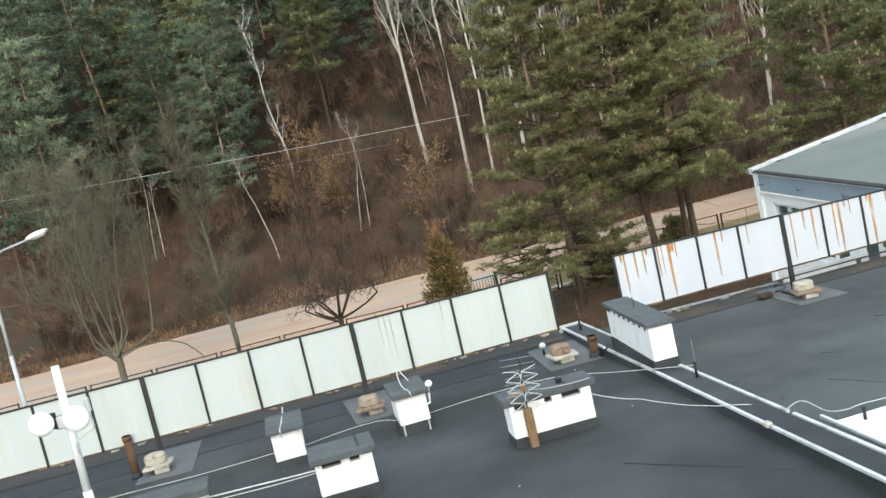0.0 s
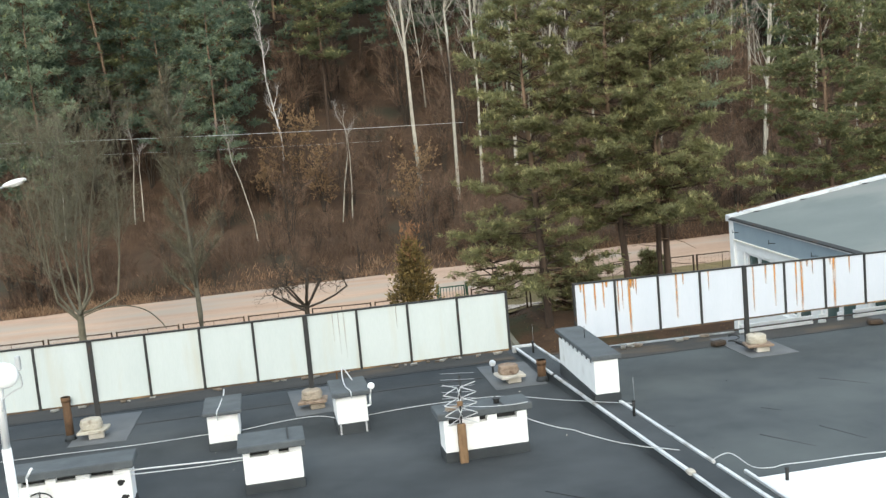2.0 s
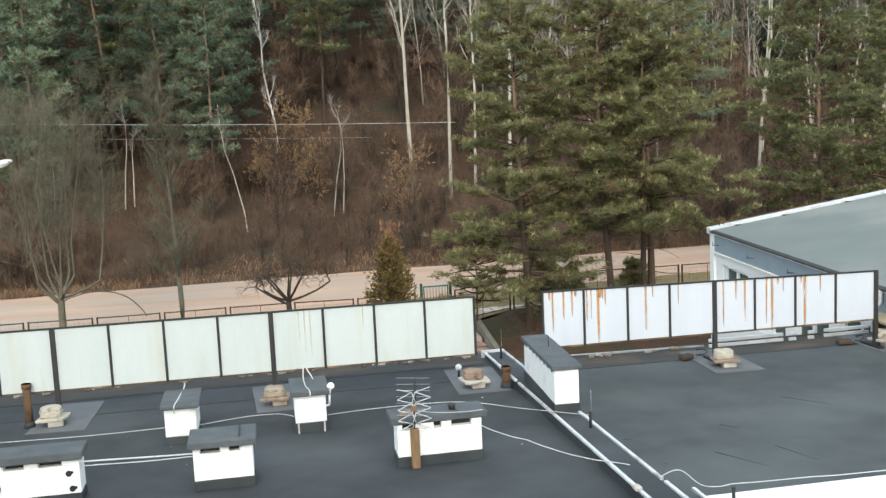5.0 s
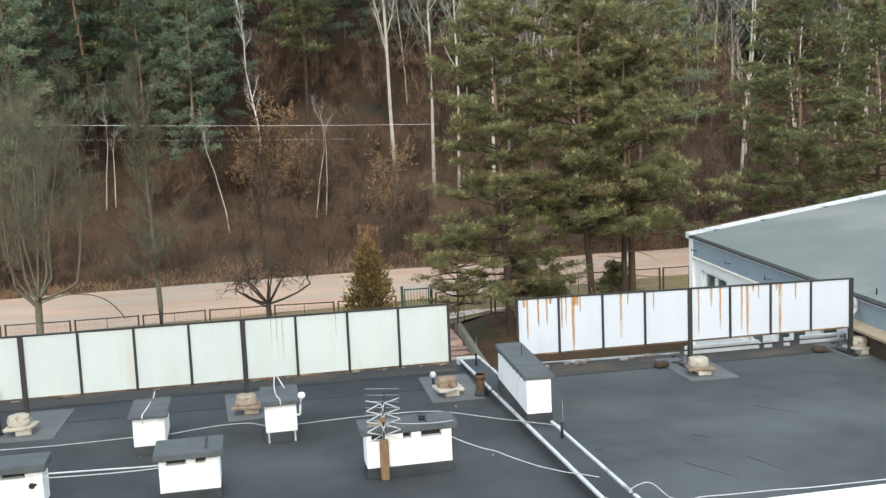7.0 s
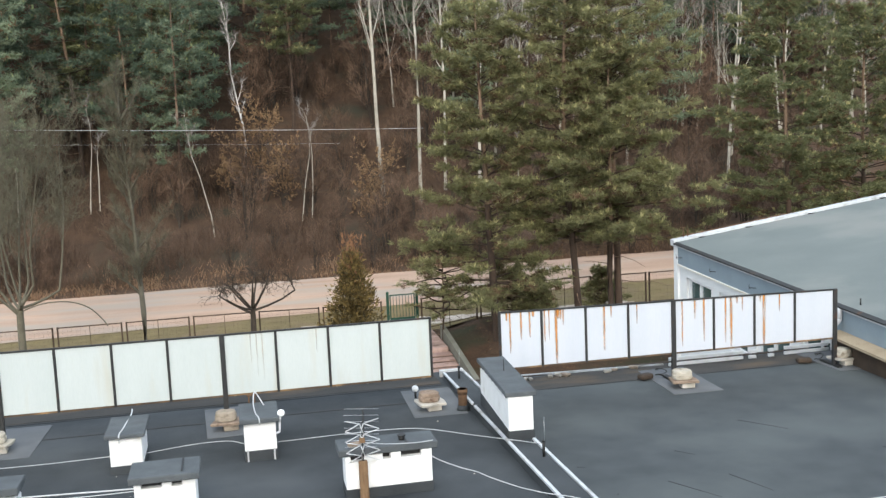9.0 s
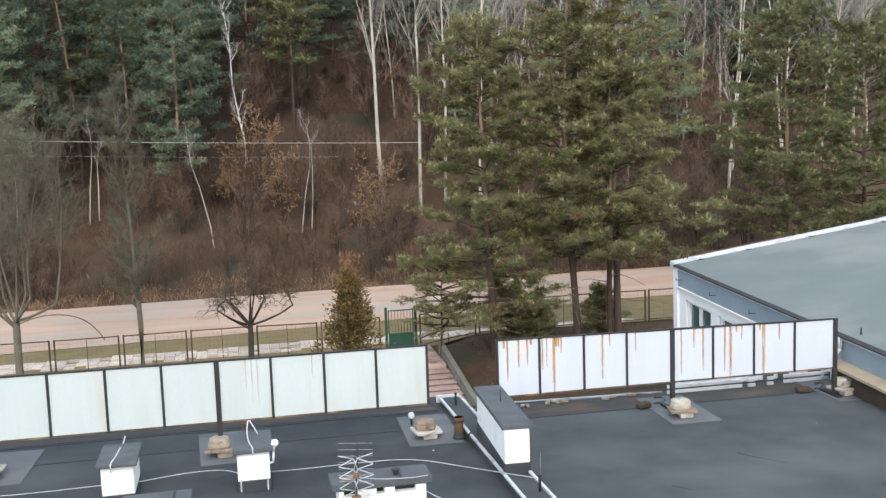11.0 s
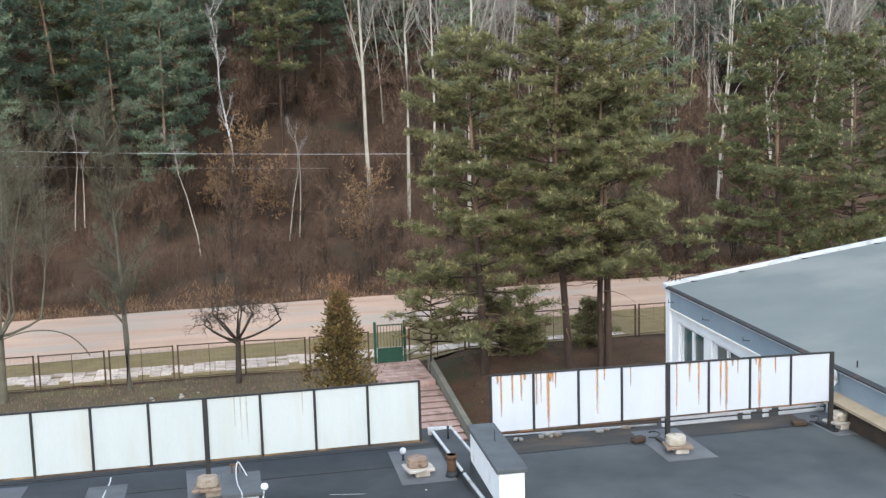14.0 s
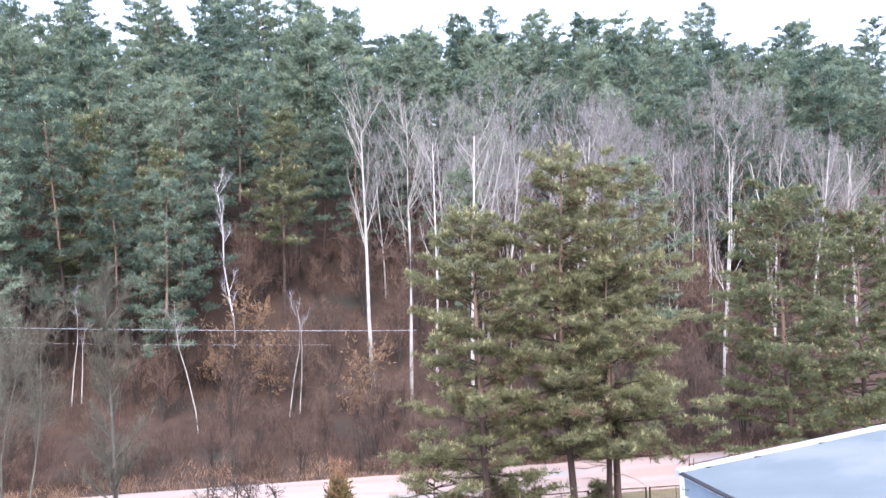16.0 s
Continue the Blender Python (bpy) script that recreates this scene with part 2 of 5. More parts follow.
    "lamp_grey": mat("lamp_column_grey", (0.42, 0.45, 0.47), (0.55, 0.58, 0.60), 0.5, 2, 30, 0.05),
    "moss_wall": mat("mossy_concrete", (0.12, 0.12, 0.09), (0.22, 0.21, 0.17), 0.9, 2, 30, 0.3),
}


def streak_mat(ca=(0.66, 0.33, 0.10, 1), cb=(0.55, 0.19, 0.03, 1), most=0.95):
    """Thin rust run: breaks up with noise, lets the sheet show through."""
    m = bpy.data.materials.new("rust_run")
    m.use_nodes = True
    N, L = m.node_tree.nodes, m.node_tree.links
    b = N["Principled BSDF"]
    b.inputs["Roughness"].default_value = 0.8
    g = N.new("ShaderNodeNewGeometry")
    mp = N.new("ShaderNodeMapping")
    mp.inputs["Scale"].default_value = (14, 14, 1.6)
    n = N.new("ShaderNodeTexNoise")
    n.inputs["Scale"].default_value, n.inputs["Detail"].default_value = 1.5, 5
    L.new(g.outputs["Position"], mp.inputs[0])
    L.new(mp.outputs[0], n.inputs["Vector"])
    r = N.new("ShaderNodeMapRange")
    r.inputs[1].default_value, r.inputs[2].default_value, r.inputs[3].default_value, r.inputs[4].default_value = 0.25, 0.6, 0.15 * most, most
    L.new(n.outputs[0], r.inputs[0])
    mix = N.new("ShaderNodeMix")
    mix.data_type = "RGBA"
    mix.inputs[6].default_value, mix.inputs[7].default_value = ca, cb
    L.new(n.outputs[0], mix.inputs[0])
    L.new(mix.outputs[2], b.inputs["Base Color"])

    def calc(op, a, c):
        q = N.new("ShaderNodeMath")
        q.operation = op
        for k, v in ((0, a), (1, c)):
            if isinstance(v, (int, float)):
                q.inputs[k].default_value = v
            else:
                L.new(v, q.inputs[k])
        return q.outputs[0]
    # thickest along its middle, thinning towards the foot of the run
    tc = N.new("ShaderNodeTexCoord")
    sp = N.new("ShaderNodeSeparateXYZ")
    L.new(tc.outputs["Generated"], sp.inputs[0])
    side = calc("POWER", calc("ABSOLUTE", calc("SUBTRACT", calc("MULTIPLY", sp.outputs[0], 2.0), 1.0), 0.0), 2.0)
    foot = calc("MULTIPLY_ADD", calc("POWER", sp.outputs[2], 0.5), 0.8)
    foot.node.inputs[2].default_value = 0.2
    L.new(calc("MULTIPLY", calc("MULTIPLY", r.outputs[0], calc("SUBTRACT", 1.0, side)), foot), b.inputs["Alpha"])
    return m


M["streak"] = streak_mat((0.66, 0.31, 0.06, 1), (0.50, 0.18, 0.02, 1), most=1.0)
M["stain"] = streak_mat((0.58, 0.48, 0.30, 1), (0.52, 0.38, 0.20, 1), 0.45)


# ---- mesh helpers ----
def box(bm, x0, x1, y0, y1, z0, z1, bev=0.0, m=None):
    vs = [bm.verts.new(Vector(p) if m is None else m @ Vector(p)) for p in
          ((x0, y0, z0), (x1, y0, z0), (x1, y1, z0), (x0, y1, z0), (x0, y0, z1), (x1, y0, z1), (x1, y1, z1), (x0, y1, z1))]
    fs = [bm.faces.new([vs[i] for i in f]) for f in ((3, 2, 1, 0), (4, 5, 6, 7), (0, 1, 5, 4), (1, 2, 6, 5), (2, 3, 7, 6), (3, 0, 4, 7))]
    if bev:
        es = list({e for f in fs for e in f.edges})
        bmesh.ops.bevel(bm, geom=es, offset=bev, segments=1, affect="EDGES", profile=0.5)
    return bm


def boxes(*specs, bev=0.0):
    bm = bmesh.new()
    for s in specs:
        box(bm, *s, bev=bev)
    return bm


def rod(bm, p0, p1, r0, r1=None, n=8):
    r1 = r0 if r1 is None else r1
    p0, p1 = Vector(p0), Vector(p1)
    q = (p1 - p0).to_track_quat("Z", "Y").to_matrix()
    rings = []
    for p, r in ((p0, r0), (p1, r1)):
        rings.append([bm.verts.new(p + q @ Vector((r * math.cos(2 * math.pi * i / n), r * math.sin(2 * math.pi * i / n), 0))) for i in range(n)])
    for i in range(n):
        f = bm.faces.new((rings[0][i], rings[0][(i + 1) % n], rings[1][(i + 1) % n], rings[1][i]))
        f.smooth = n > 4
    bm.faces.new(rings[0][::-1])
    bm.faces.new(rings[1])
    return bm


def rods(*specs, n=8):
    bm = bmesh.new()
    for s in specs:
        rod(bm, *s, n=n)
    return bm


def finish(name, bm, material, parent=None, label=""):
    me = bpy.data.meshes.new(name)
    bm.normal_update()
    bm.to_mesh(me)
    bm.free()
    me.materials.append(M[material])
    ob = new(name, me)
    if parent:
        ob.parent = parent
        ob.matrix_parent_inverse = Matrix.Identity(4)
    if label:
        ob["label"] = label
    return ob


def part(name, bm, material, parent, label=""):
    return finish(name, bm, material, parent, label)


def raw(name, verts, faces, material, parent=None, label="", smooth=False):
    me = bpy.data.meshes.new(name)
    me.from_pydata([tuple(v) for v in verts] if not isinstance(verts, np.ndarray) else verts.tolist(), [], faces if not isinstance(faces, np.ndarray) else faces.tolist())
    me.materials.append(M[material])
    if smooth:
        me.polygons.foreach_set("use_smooth", [True] * len(me.polygons))
    me.update()
    ob = new(name, me)
    if parent:
        ob.parent = parent
        ob.matrix_parent_inverse = Matrix.Identity(4)
    if label:
        ob["label"] = label
    return ob


def slab_quad(bm, pts, t):
    lo = [bm.verts.new((x, y, z - t)) for x, y, z in pts]
    hi = [bm.verts.new(p) for p in pts]
    bm.faces.new(hi)
    bm.faces.new(lo[::-1])
    n = len(pts)
    for i in range(n):
        bm.faces.new((lo[i], lo[(i + 1) % n], hi[(i + 1) % n], hi[i]))
    return bm


def thing(name, label, category, group="", kind="", m=None):
    ob = new(name)
    ob.empty_display_size = 0.1
    if m is not None:
        ob.matrix_basis = m
    return tagged(ob, label, category, group, kind)


def tube(name, pts, r, material, parent=None, label="", res=2):
    """A round curve through the points, turned into a mesh by hand: a ring at each smoothed point."""
    P = [Vector(p) for p in pts]
    S = []
    for i in range(len(P) - 1):
        a, b, c, d = P[max(i - 1, 0)], P[i], P[i + 1], P[min(i + 2, len(P) - 1)]
        for k in range(4):
            t = k / 4
            S.append(0.5 * (2 * b + (c - a) * t + (2 * a - 5 * b + 4 * c - d) * t * t + (3 * b - a - 3 * c + d) * t ** 3))
    S.append(P[-1])
    verts, faces, n = [], [], 6
    for i, p in enumerate(S):
        d = (S[min(i + 1, len(S) - 1)] - S[max(i - 1, 0)]).normalized()
        q = d.to_track_quat("Z", "Y").to_matrix()
        verts += [p + q @ Vector((r * math.cos(2 * math.pi * k / n), r * math.sin(2 * math.pi * k / n), 0)) for k in range(n)]
        if i:
            for k in range(n):
                faces.append(((i - 1) * n + k, (i - 1) * n + (k + 1) % n, i * n + (k + 1) % n, i * n + k))
    return raw(name, verts, faces, material, parent, label, True)


# ---- ground ----
def sstep(a, b, x):
    t = min(max((x - a) / (b - a), 0.0), 1.0)
    return t * t * (3 - 2 * t)


def road_near(x):
    return 53.2 + 0.085 * max(min(x, 40), -40)


def road_far(x):
    return 63.6 + 0.045 * max(min(x, 40), -40)


def ground_z(x, y):
    z = -5.3 + 1.25 * sstep(35, 46, y) + 0.5 * sstep(12.3, 14, x) * sstep(28, 44, y) * (1 - sstep(46, 50, y))
    z += 0.35 * sstep(52, 63, y)
    h = y - road_far(x) - 0.6
    if h > 0:
        h = min(h, 115.0)
        up = 0.24 * h if h < 10 else 2.4 + 0.42 * (h - 10)
        if h > 80:
            up -= 0.0034 * (h - 80) ** 2 * 1.2
        z += up + 0.5 * noise.noise(Vector((x * 0.08, y * 0.08, 0))) * min(1, h / 8) * 2
    z += 0.06 * noise.noise(Vector((x * 0.5, y * 0.5, 3)))
    return z


def axis(lo, hi, step, far):
    a = list(np.arange(lo, hi + 0.01, step))
    g, d = [], step
    v = hi
    while v < far:
        d *= 1.5
        v += d
        g.append(v)
    b, d, v = [], step, lo
    while v > -far:
        d *= 1.5
        v -= d
        b.append(v)
    return b[::-1] + a + g


def sheet(name, xs, ys, zf, material, parent=None):
    verts = [(x, y, zf(x, y)) for y in ys for x in xs]
    n = len(xs)
    faces = [(j * n + i, j * n + i + 1, (j + 1) * n + i + 1, (j + 1) * n + i) for j in range(len(ys) - 1) for i in range(n - 1)]
    return raw(name, verts, faces, material, parent, smooth=True)


ground = sheet("ground", axis(-40, 90, 1.25, 2500), axis(20, 160, 1.25, 2500), ground_z, "litter")
tagged(ground, "brown leaf-covered ground rising into a wooded hillside", "ground", kind="structure")
lawn = sheet("lawn", list(np.arange(-40, 12.0, 1.3)), list(np.arange(22.5, 46.9, 0.8)), lambda x, y: ground_z(x, y) + 0.03, "lawn")
tagged(lawn, "sparse brownish winter lawn between building and fence", "lawn", kind="structure")

# litter and moss in a darker colour, which carries the shade of the pines
bank = sheet("bank", list(np.arange(12.0, 30.0, 1.0)), list(np.arange(22.5, 46.9, 0.8)), lambda x, y: ground_z(x, y) + 0.03, "bank")
tagged(bank, "bank of pine litter and moss, coloured dark for shade under the pines", "bank", kind="structure")


def strip(name, f0, f1, lift, material, rows=6, x0=-90.0, x1=140.0):
    verts, faces = [], []
    xs = np.arange(x0, x1 + 0.1, 2.0)
    for x in xs:
        for k in range(rows + 1):
            y = f0(x) + (f1(x) - f0(x)) * k / rows
            verts.append((x, y, ground_z(x, y) + lift))
    r = rows + 1
    for i in range(len(xs) - 1):
        for k in range(rows):
            faces.append((i * r + k, (i + 1) * r + k, (i + 1) * r + k + 1, i * r + k + 1))
    return raw(name, verts, faces, material, smooth=True)


tagged(strip("verge", lambda x: 47.0, lambda x: road_near(x) + 0.3, 0.03, "verge"), "dry grass verge beside the road", "grass verge", kind="structure")
tagged(strip("road", road_near, lambda x: road_far(x) + 0.2, 0.06, "asphalt", 10), "pale sandy worn road along the wood", "road", kind="structure")

# ---- roofs ----
ROOF_Y, ROOF_YR = 22.95, 21.75


def roof_z(y):
    """The left roof falls gently towards the signboards."""
    return 0.028 * max(0.0, min(19.5 - y, 8.5))


def roof_slab(name, x0, x1, y0, y1, label, material="bitumen"):
    ob = finish(name, boxes((x0, x1, y0, y1, -0.35, 0.0)), material)
    return tagged(ob, label, "flat roof", kind="structure")


roof_left = finish("roof_left", slab_quad(slab_quad(slab_quad(bmesh.new(), [(-16, 19.5, 0), (7.3, 19.5, 0), (7.3, ROOF_Y, 0), (-16, ROOF_Y, 0)], 0.35),
                                                   [(-16, 11, roof_z(11)), (7.3, 11, roof_z(11)), (7.3, 19.5, 0), (-16, 19.5, 0)], 0.35),
                                         [(-16, -12, roof_z(-12)), (7.3, -12, roof_z(-12)), (7.3, 11, roof_z(11)), (-16, 11, roof_z(11))], 0.35), "bitumen")
tagged(roof_left, "flat roof covered with dark grey bitumen felt", "flat roof", kind="structure")
roof_right = roof_slab("roof_right", 7.53, 16.5, 12.05, ROOF_YR, "flat roof of dark grey bitumen felt, slightly paler", "bitumen_r")
for nm, x0, x1, y1 in (("wall_left", -15.8, 7.0, ROOF_Y - 0.25), ("wall_right", 7.6, 16.3, ROOF_YR - 0.25)):
    tagged(finish(nm, boxes((x0, x1, -11.8 if x0 < 0 else 11.0, y1, -5.6, -0.35)), "wall_w"), "white rendered wall of the flat-roofed building", "wall", kind="structure")
for nm, x0, x1, y in (("trim_left", -16, 7.0, ROOF_Y), ("trim_right", 7.6, 16.5, ROOF_YR)):
    tagged(finish(nm, boxes((x0, x1, y - 0.06, y + 0.08, -0.12, 0.02), bev=0.01), "edge"), "brown stained sheet-metal drip edge along the roof", "roof trim", kind="structure")

# felt seams: overlaps of the sheets
for y, w in ((21.7, 0.09), (20.42, 0.07)):
    bm = bmesh.new()
    pts = [(x, y + 0.05 * noise.noise(Vector((x * 0.4, y, 0)))) for x in np.arange(-16, 7.1, 0.5)]
    for (xa, ya), (xb, yb) in zip(pts, pts[1:]):
        box(bm, xa, xb, 0, w, 0.0, 0.008, m=Matrix(((1, 0, 0, 0), ((yb - ya) / 0.5, 1, 0, ya - xa * (yb - ya) / 0.5), (0, 0, 1, 0), (0, 0, 0, 1))))
    finish("felt_seam", bm, "seam", roof_left)
for y in (20.45,):
    part("felt_seam", boxes((7.6, 16.5, y, y + (0.05 if y > 20 else 0.012), 0.0, 0.008)), "seam" if y > 20 else "bitumen_old", roof_right)
part("felt_strip", boxes((-16, 7.0, 21.8, 22.9, 0.0, 0.012)), "bitumen_old", roof_left)
part("felt_strip", boxes((7.6, 16.5, 20.5, 21.58, 0.0, 0.01)), "bitumen_old", roof_right)
for (xa, ya), (xb, yb) in (((12.0, 16.9), (12.6, 16.1)), ((10.05, 15.6), (10.3, 15.3)), ((10.4, 14.2), (10.7, 13.3)), ((9.3, 14.2), (9.8, 13.3)), ((8.1, 15.35), (8.22, 15.28)), ((13.6, 14.6), (14.2, 13.4))):
    bm = bmesh.new()
    rod(bm, (xa, ya, 0.0), (xb, yb, 0.0), 0.009, 0.004, n=5)
    part("felt_crease", bm, "seam", roof_right)
part("felt_crease", rods(((5.072, 12.662, 0.191), (5.857, 11.689, 0.219), 0.012, 0.014), ((5.857, 11.689, 0.219), (6.688, 10.637, 0.238), 0.014, 0.006), n=5), "seam", roof_left)

# parapet between the two roofs
par = thing("parapet", "low felt-covered parapet with white tin flashing between the roofs", "parapet", kind="structure")
part("kerb", boxes((7.06, 7.52, 3, 22.4, -0.3, 0.28), bev=0.02), "bitumen", par)
part("kerb_end", boxes((6.98, 7.56, 22.4, 22.5, -0.3, 0.33), bev=0.01), "tin", par)
for y0, y1 in ((19.2, 22.39), (12.0, 19.0), (3, 11.9)):
    part("flashing", boxes((7.035, 7.095, y0, y1, 0.25, 0.298), bev=0.006), "tin", par)
for y0, y1 in ((19.75, 22.39), (12.25, 19.6), (3, 12.1)):
    part("flashing", boxes((7.515, 7.575, y0, y1, 0.25, 0.302), bev=0.006), "tin", par)
part("loose_end", boxes((7.0, 7.11, 11.87, 12.02, 0.25, 0.33), bev=0.02), "concrete", par, "crumbling mortar lump")
for o in par.children:
    o.matrix_parent_inverse = Matrix.Identity(4)
par.matrix_basis = Matrix.Translation((7.19, 22.0, -0.15)) @ pose(0, 0, 0, -1.6, 0, -0.7) @ Matrix.Translation((-7.07, -22.0, 0))

# nearer, light-coloured block beyond the parapet
blk = thing("white_roof_block", "lower white-edged roof block with cream surface beside the parapet", "roof block", kind="structure")
part("body", boxes((8.08, 20.0, -12, 11.95, -5.6, 0.06)), "cream", blk)
part("coping", boxes((8.08, 20.0, 11.62, 12.02, 0.06, 0.16), bev=0.015), "plaster", blk, "white coping")
part("felt_shoulder", boxes((7.5, 8.08, -12, 12.05, -0.3, 0.15)), "bitumen_r", blk, "grey felt beside the coping")
part("flashing", boxes((8.03, 8.085, 4.0, 12.3, 0.15, 0.2), bev=0.006), "tin", blk)


# ---- chimneys ----
def chimney(x0, x1, y0, y1, zt, label, slots=(), base=0.12, cap_t=0.09, over=0.07, mats=("plaster", "caps"), legs=False, side_vents=False, front=None, turn=0.0):
    ob = thing("chimney", label, "chimney", "roof chimneys", m=pose((x0 + x1) / 2, y0, roof_z(y0), 0, 0, turn))
    front = over + 0.05 if front is None else front
    w, d = (x1 - x0) / 2, y1 - y0
    zb = zt - cap_t
    part("plinth", boxes((-w - 0.014, w + 0.014, -0.014, d + 0.014, -0.01, base), bev=0.008), "bitumen", ob, "black felt upstand")
    if slots:
        part("chimney_body", boxes((-w, w, 0, d, base, zb - 0.11), bev=0.012), mats[0], ob)
        cuts = [0.0] + [f for s in slots for f in s] + [1.0]
        for a, b in zip(cuts[::2], cuts[1::2]):
            part("pier", boxes((-w + 2 * w * a, -w + 2 * w * b, 0.0, d, zb - 0.11, zb), bev=0.008), mats[0], ob)
        part("flue", boxes((-w + 0.1, w - 0.1, 0.14, d - 0.14, zb - 0.12, zb)), "black", ob, "flue opening, its shade put in as a black block")
    elif side_vents:
        part("chimney_body", boxes((-w, w, 0, d, base, zb - 0.1), bev=0.012), mats[0], ob)
        ys = np.linspace(0, d, 18)[:16] + 0.12 * d * 0
        for i in range(8):
            part("pier", boxes((-w, w, ys[2 * i], ys[2 * i + 1], zb - 0.1, zb), bev=0.006), mats[0], ob)
        # black block nearly flush with the piers paints the slots' shade
        part("flue", boxes((-w + 0.014, w - 0.014, 0.05, d - 0.05, zb - 0.1, zb)), "black", ob, "flue opening, its shade put in as a black block")
    else:
        part("chimney_body", boxes((-w, w, 0, d, base, zb), bev=0.012), mats[0], ob)
    if legs:
        for sx in (-1, 1):
            part("strap", boxes((sx * (w - 0.05) - 0.015, sx * (w - 0.05) + 0.015, -0.035, -0.005, -0.0, base + 0.03)), "alu", ob)
    part("cap", boxes((-w - over, w + over, -front, d + over, zb, zt), bev=0.014), mats[1], ob, "grey felt-covered cap slab")
    return ob


ch_a = chimney(3.978, 5.395, 14.72, 15.209, 0.84, "long white plastered chimney with felt cap and vents", slots=((0.06, 0.2), (0.43, 0.52), (0.64, 0.88)), over=0.1, cap_t=0.12, front=0.03, base=0.16)
ch_d = chimney(0.706, 1.634, 14.614, 15.239, 0.81, "white plastered chimney with grey cap and two vents", slots=((0.12, 0.45), (0.61, 0.78)), cap_t=0.11, base=0.15)
ch_e = chimney(-2.784, -1.034, 14.774, 15.213, 0.821, "long white chimney with vents, bracket and holes", slots=((0.07, 0.27), (0.36, 0.53), (0.65, 0.85)), cap_t=0.13)
ch_b = chimney(2.408, 2.992, 17.43, 18.401, 0.822, "narrow white chimney with metal straps and vent pipe", legs=True, base=0.19)
ch_c = chimney(0.021, 0.591, 17.518, 18.587, 0.753, "narrow white chimney with a cable over its cap", base=0.14, cap_t=0.07)
ch_p = chimney(7.143, 7.605, 16.303, 19.031, 1.113, "long white chimney astride the parapet with notched top", base=0.37, side_vents=True, over=0.055, front=0.06, turn=-3.2)
for ob, u, zt in ((ch_d, 0.27, 0.83), (ch_a, 0.3, 0.86)):
    part("cap_joint", boxes((u - 0.012, u + 0.012, -0.02, 0.62 if ob is ch_d else 0.55, zt, zt + 0.006)), "seam", ob, "tarred joint across the cap")
part("saddle", boxes((-0.262, -0.228, 0.0, 0.3, 0.27, 0.36)), "black", ch_p)
part("rod", rods(((0.02, 1.5, 1.13), (0.02, 1.5, 1.36), 0.008), n=6), "black", ch_p, "short dark rod on the cap")

# fittings on chimneys
def joint(bm, pts, r, n=8):
    for a, b in zip(pts, pts[1:]):
        rod(bm, a, b, r, n=n)
    return bm


vp = part("vent_pipe", joint(bmesh.new(), [(0.29, 0.1, 0.46), (0.36, 0.08, 0.48), (0.37, 0.06, 0.68), (0.39, 0.05, 0.80)], 0.02), "white_plastic", ch_b, "small white vent pipe")
bm = bmesh.new()
bmesh.ops.create_uvsphere(bm, u_segments=12, v_segments=8, radius=0.07, matrix=pose(0.40, 0.03, 0.85) @ Matrix.Diagonal((1, 0.6, 1, 1)))
part("head", bm, "white_plastic", vp)

bk = thing("rusty_bracket", "small rusty steel bracket on the chimney cap", "bracket", m=pose(2.618, 18.482, 0.854))
part("upright", boxes((-0.09, -0.06, 0, 0.03, 0, 0.2), (0.02, 0.05, 0, 0.03, 0, 0.22), bev=0.004), "rust", bk)
part("crossbar", boxes((-0.12, 0.08, -0.01, 0.02, 0.16, 0.19), bev=0.004), "rust", bk)
tagged(tube("cable_loop", [(2.695, 17.267, 0.775), (2.695, 17.3, 0.898), (2.636, 17.736, 0.892), (2.617, 18.065, 1.003), (2.657, 18.339, 1.126), (2.747, 18.284, 0.998), (2.816, 18.229, 0.87)], 0.012, "cable"), "grey cable looped over the chimney cap", "cable")
tagged(tube("cap_cable", [(0.221, 17.365, 0.673), (0.221, 17.376, 0.822), (0.256, 17.845, 0.812), (0.307, 18.769, 0.793), (0.315, 19.001, 0.842)], 0.014, "cable"), "grey cable laid over the chimney cap", "cable")

# long chimney with bracket ring and holes
ring = thing("ring_bracket", "dark wire ring bracket fixed to the chimney wall", "bracket", m=pose(-2.411, 14.71, 0.466))
bm = bmesh.new()
for i in range(24):
    a, b = 2 * math.pi * i / 24, 2 * math.pi * (i + 1) / 24
    rod(bm, (0.2 * math.cos(a), 0, 0.15 * math.sin(a)), (0.2 * math.cos(b), 0, 0.15 * math.sin(b)), 0.012, n=5)
part("ring", bm, "black", ring)
part("strut", rods(((0, 0.0, -0.15), (0, 0.07, 0.15), 0.01)), "black", ring)
for x, z in ((-1.201, 0.46), (-1.162, 0.215)):
    bm = bmesh.new()
    rod(bm, (0, -0.01, 0), (0, 0.03, 0), 0.05, 0.045, 10)
    rod(bm, (0.05, -0.01, 0.015), (0.05, 0.03, 0.015), 0.025, 0.02, 7)
    hole = finish("wall_hole", bm, "black")
    hole.matrix_basis = pose(x, 14.774, z + 0.12)
    tagged(hole, "dark broken hole in the white chimney plaster", "hole")

# rusty pipes
def pipe(x, y, h, r, label, lean=0.0):
    ob = thing("rusty_pipe", label, "pipe", "rusty pipes", m=pose(x, y, 0, lean, 0, 0))
    part("shaft", rods(((0, 0, -0.02), (0, 0, h), r, r * 0.95), n=12), "rust", ob)
    part("collar", rods(((0, 0, h - 0.1), (0, 0, h), r * 1.12, r * 1.12), n=12), "rust", ob)
    part("skirt", rods(((0, 0, -0.01), (0, 0, 0.12), r * 1.5, r * 1.1), n=12), "bitumen", ob, "black felt collar")
    return ob


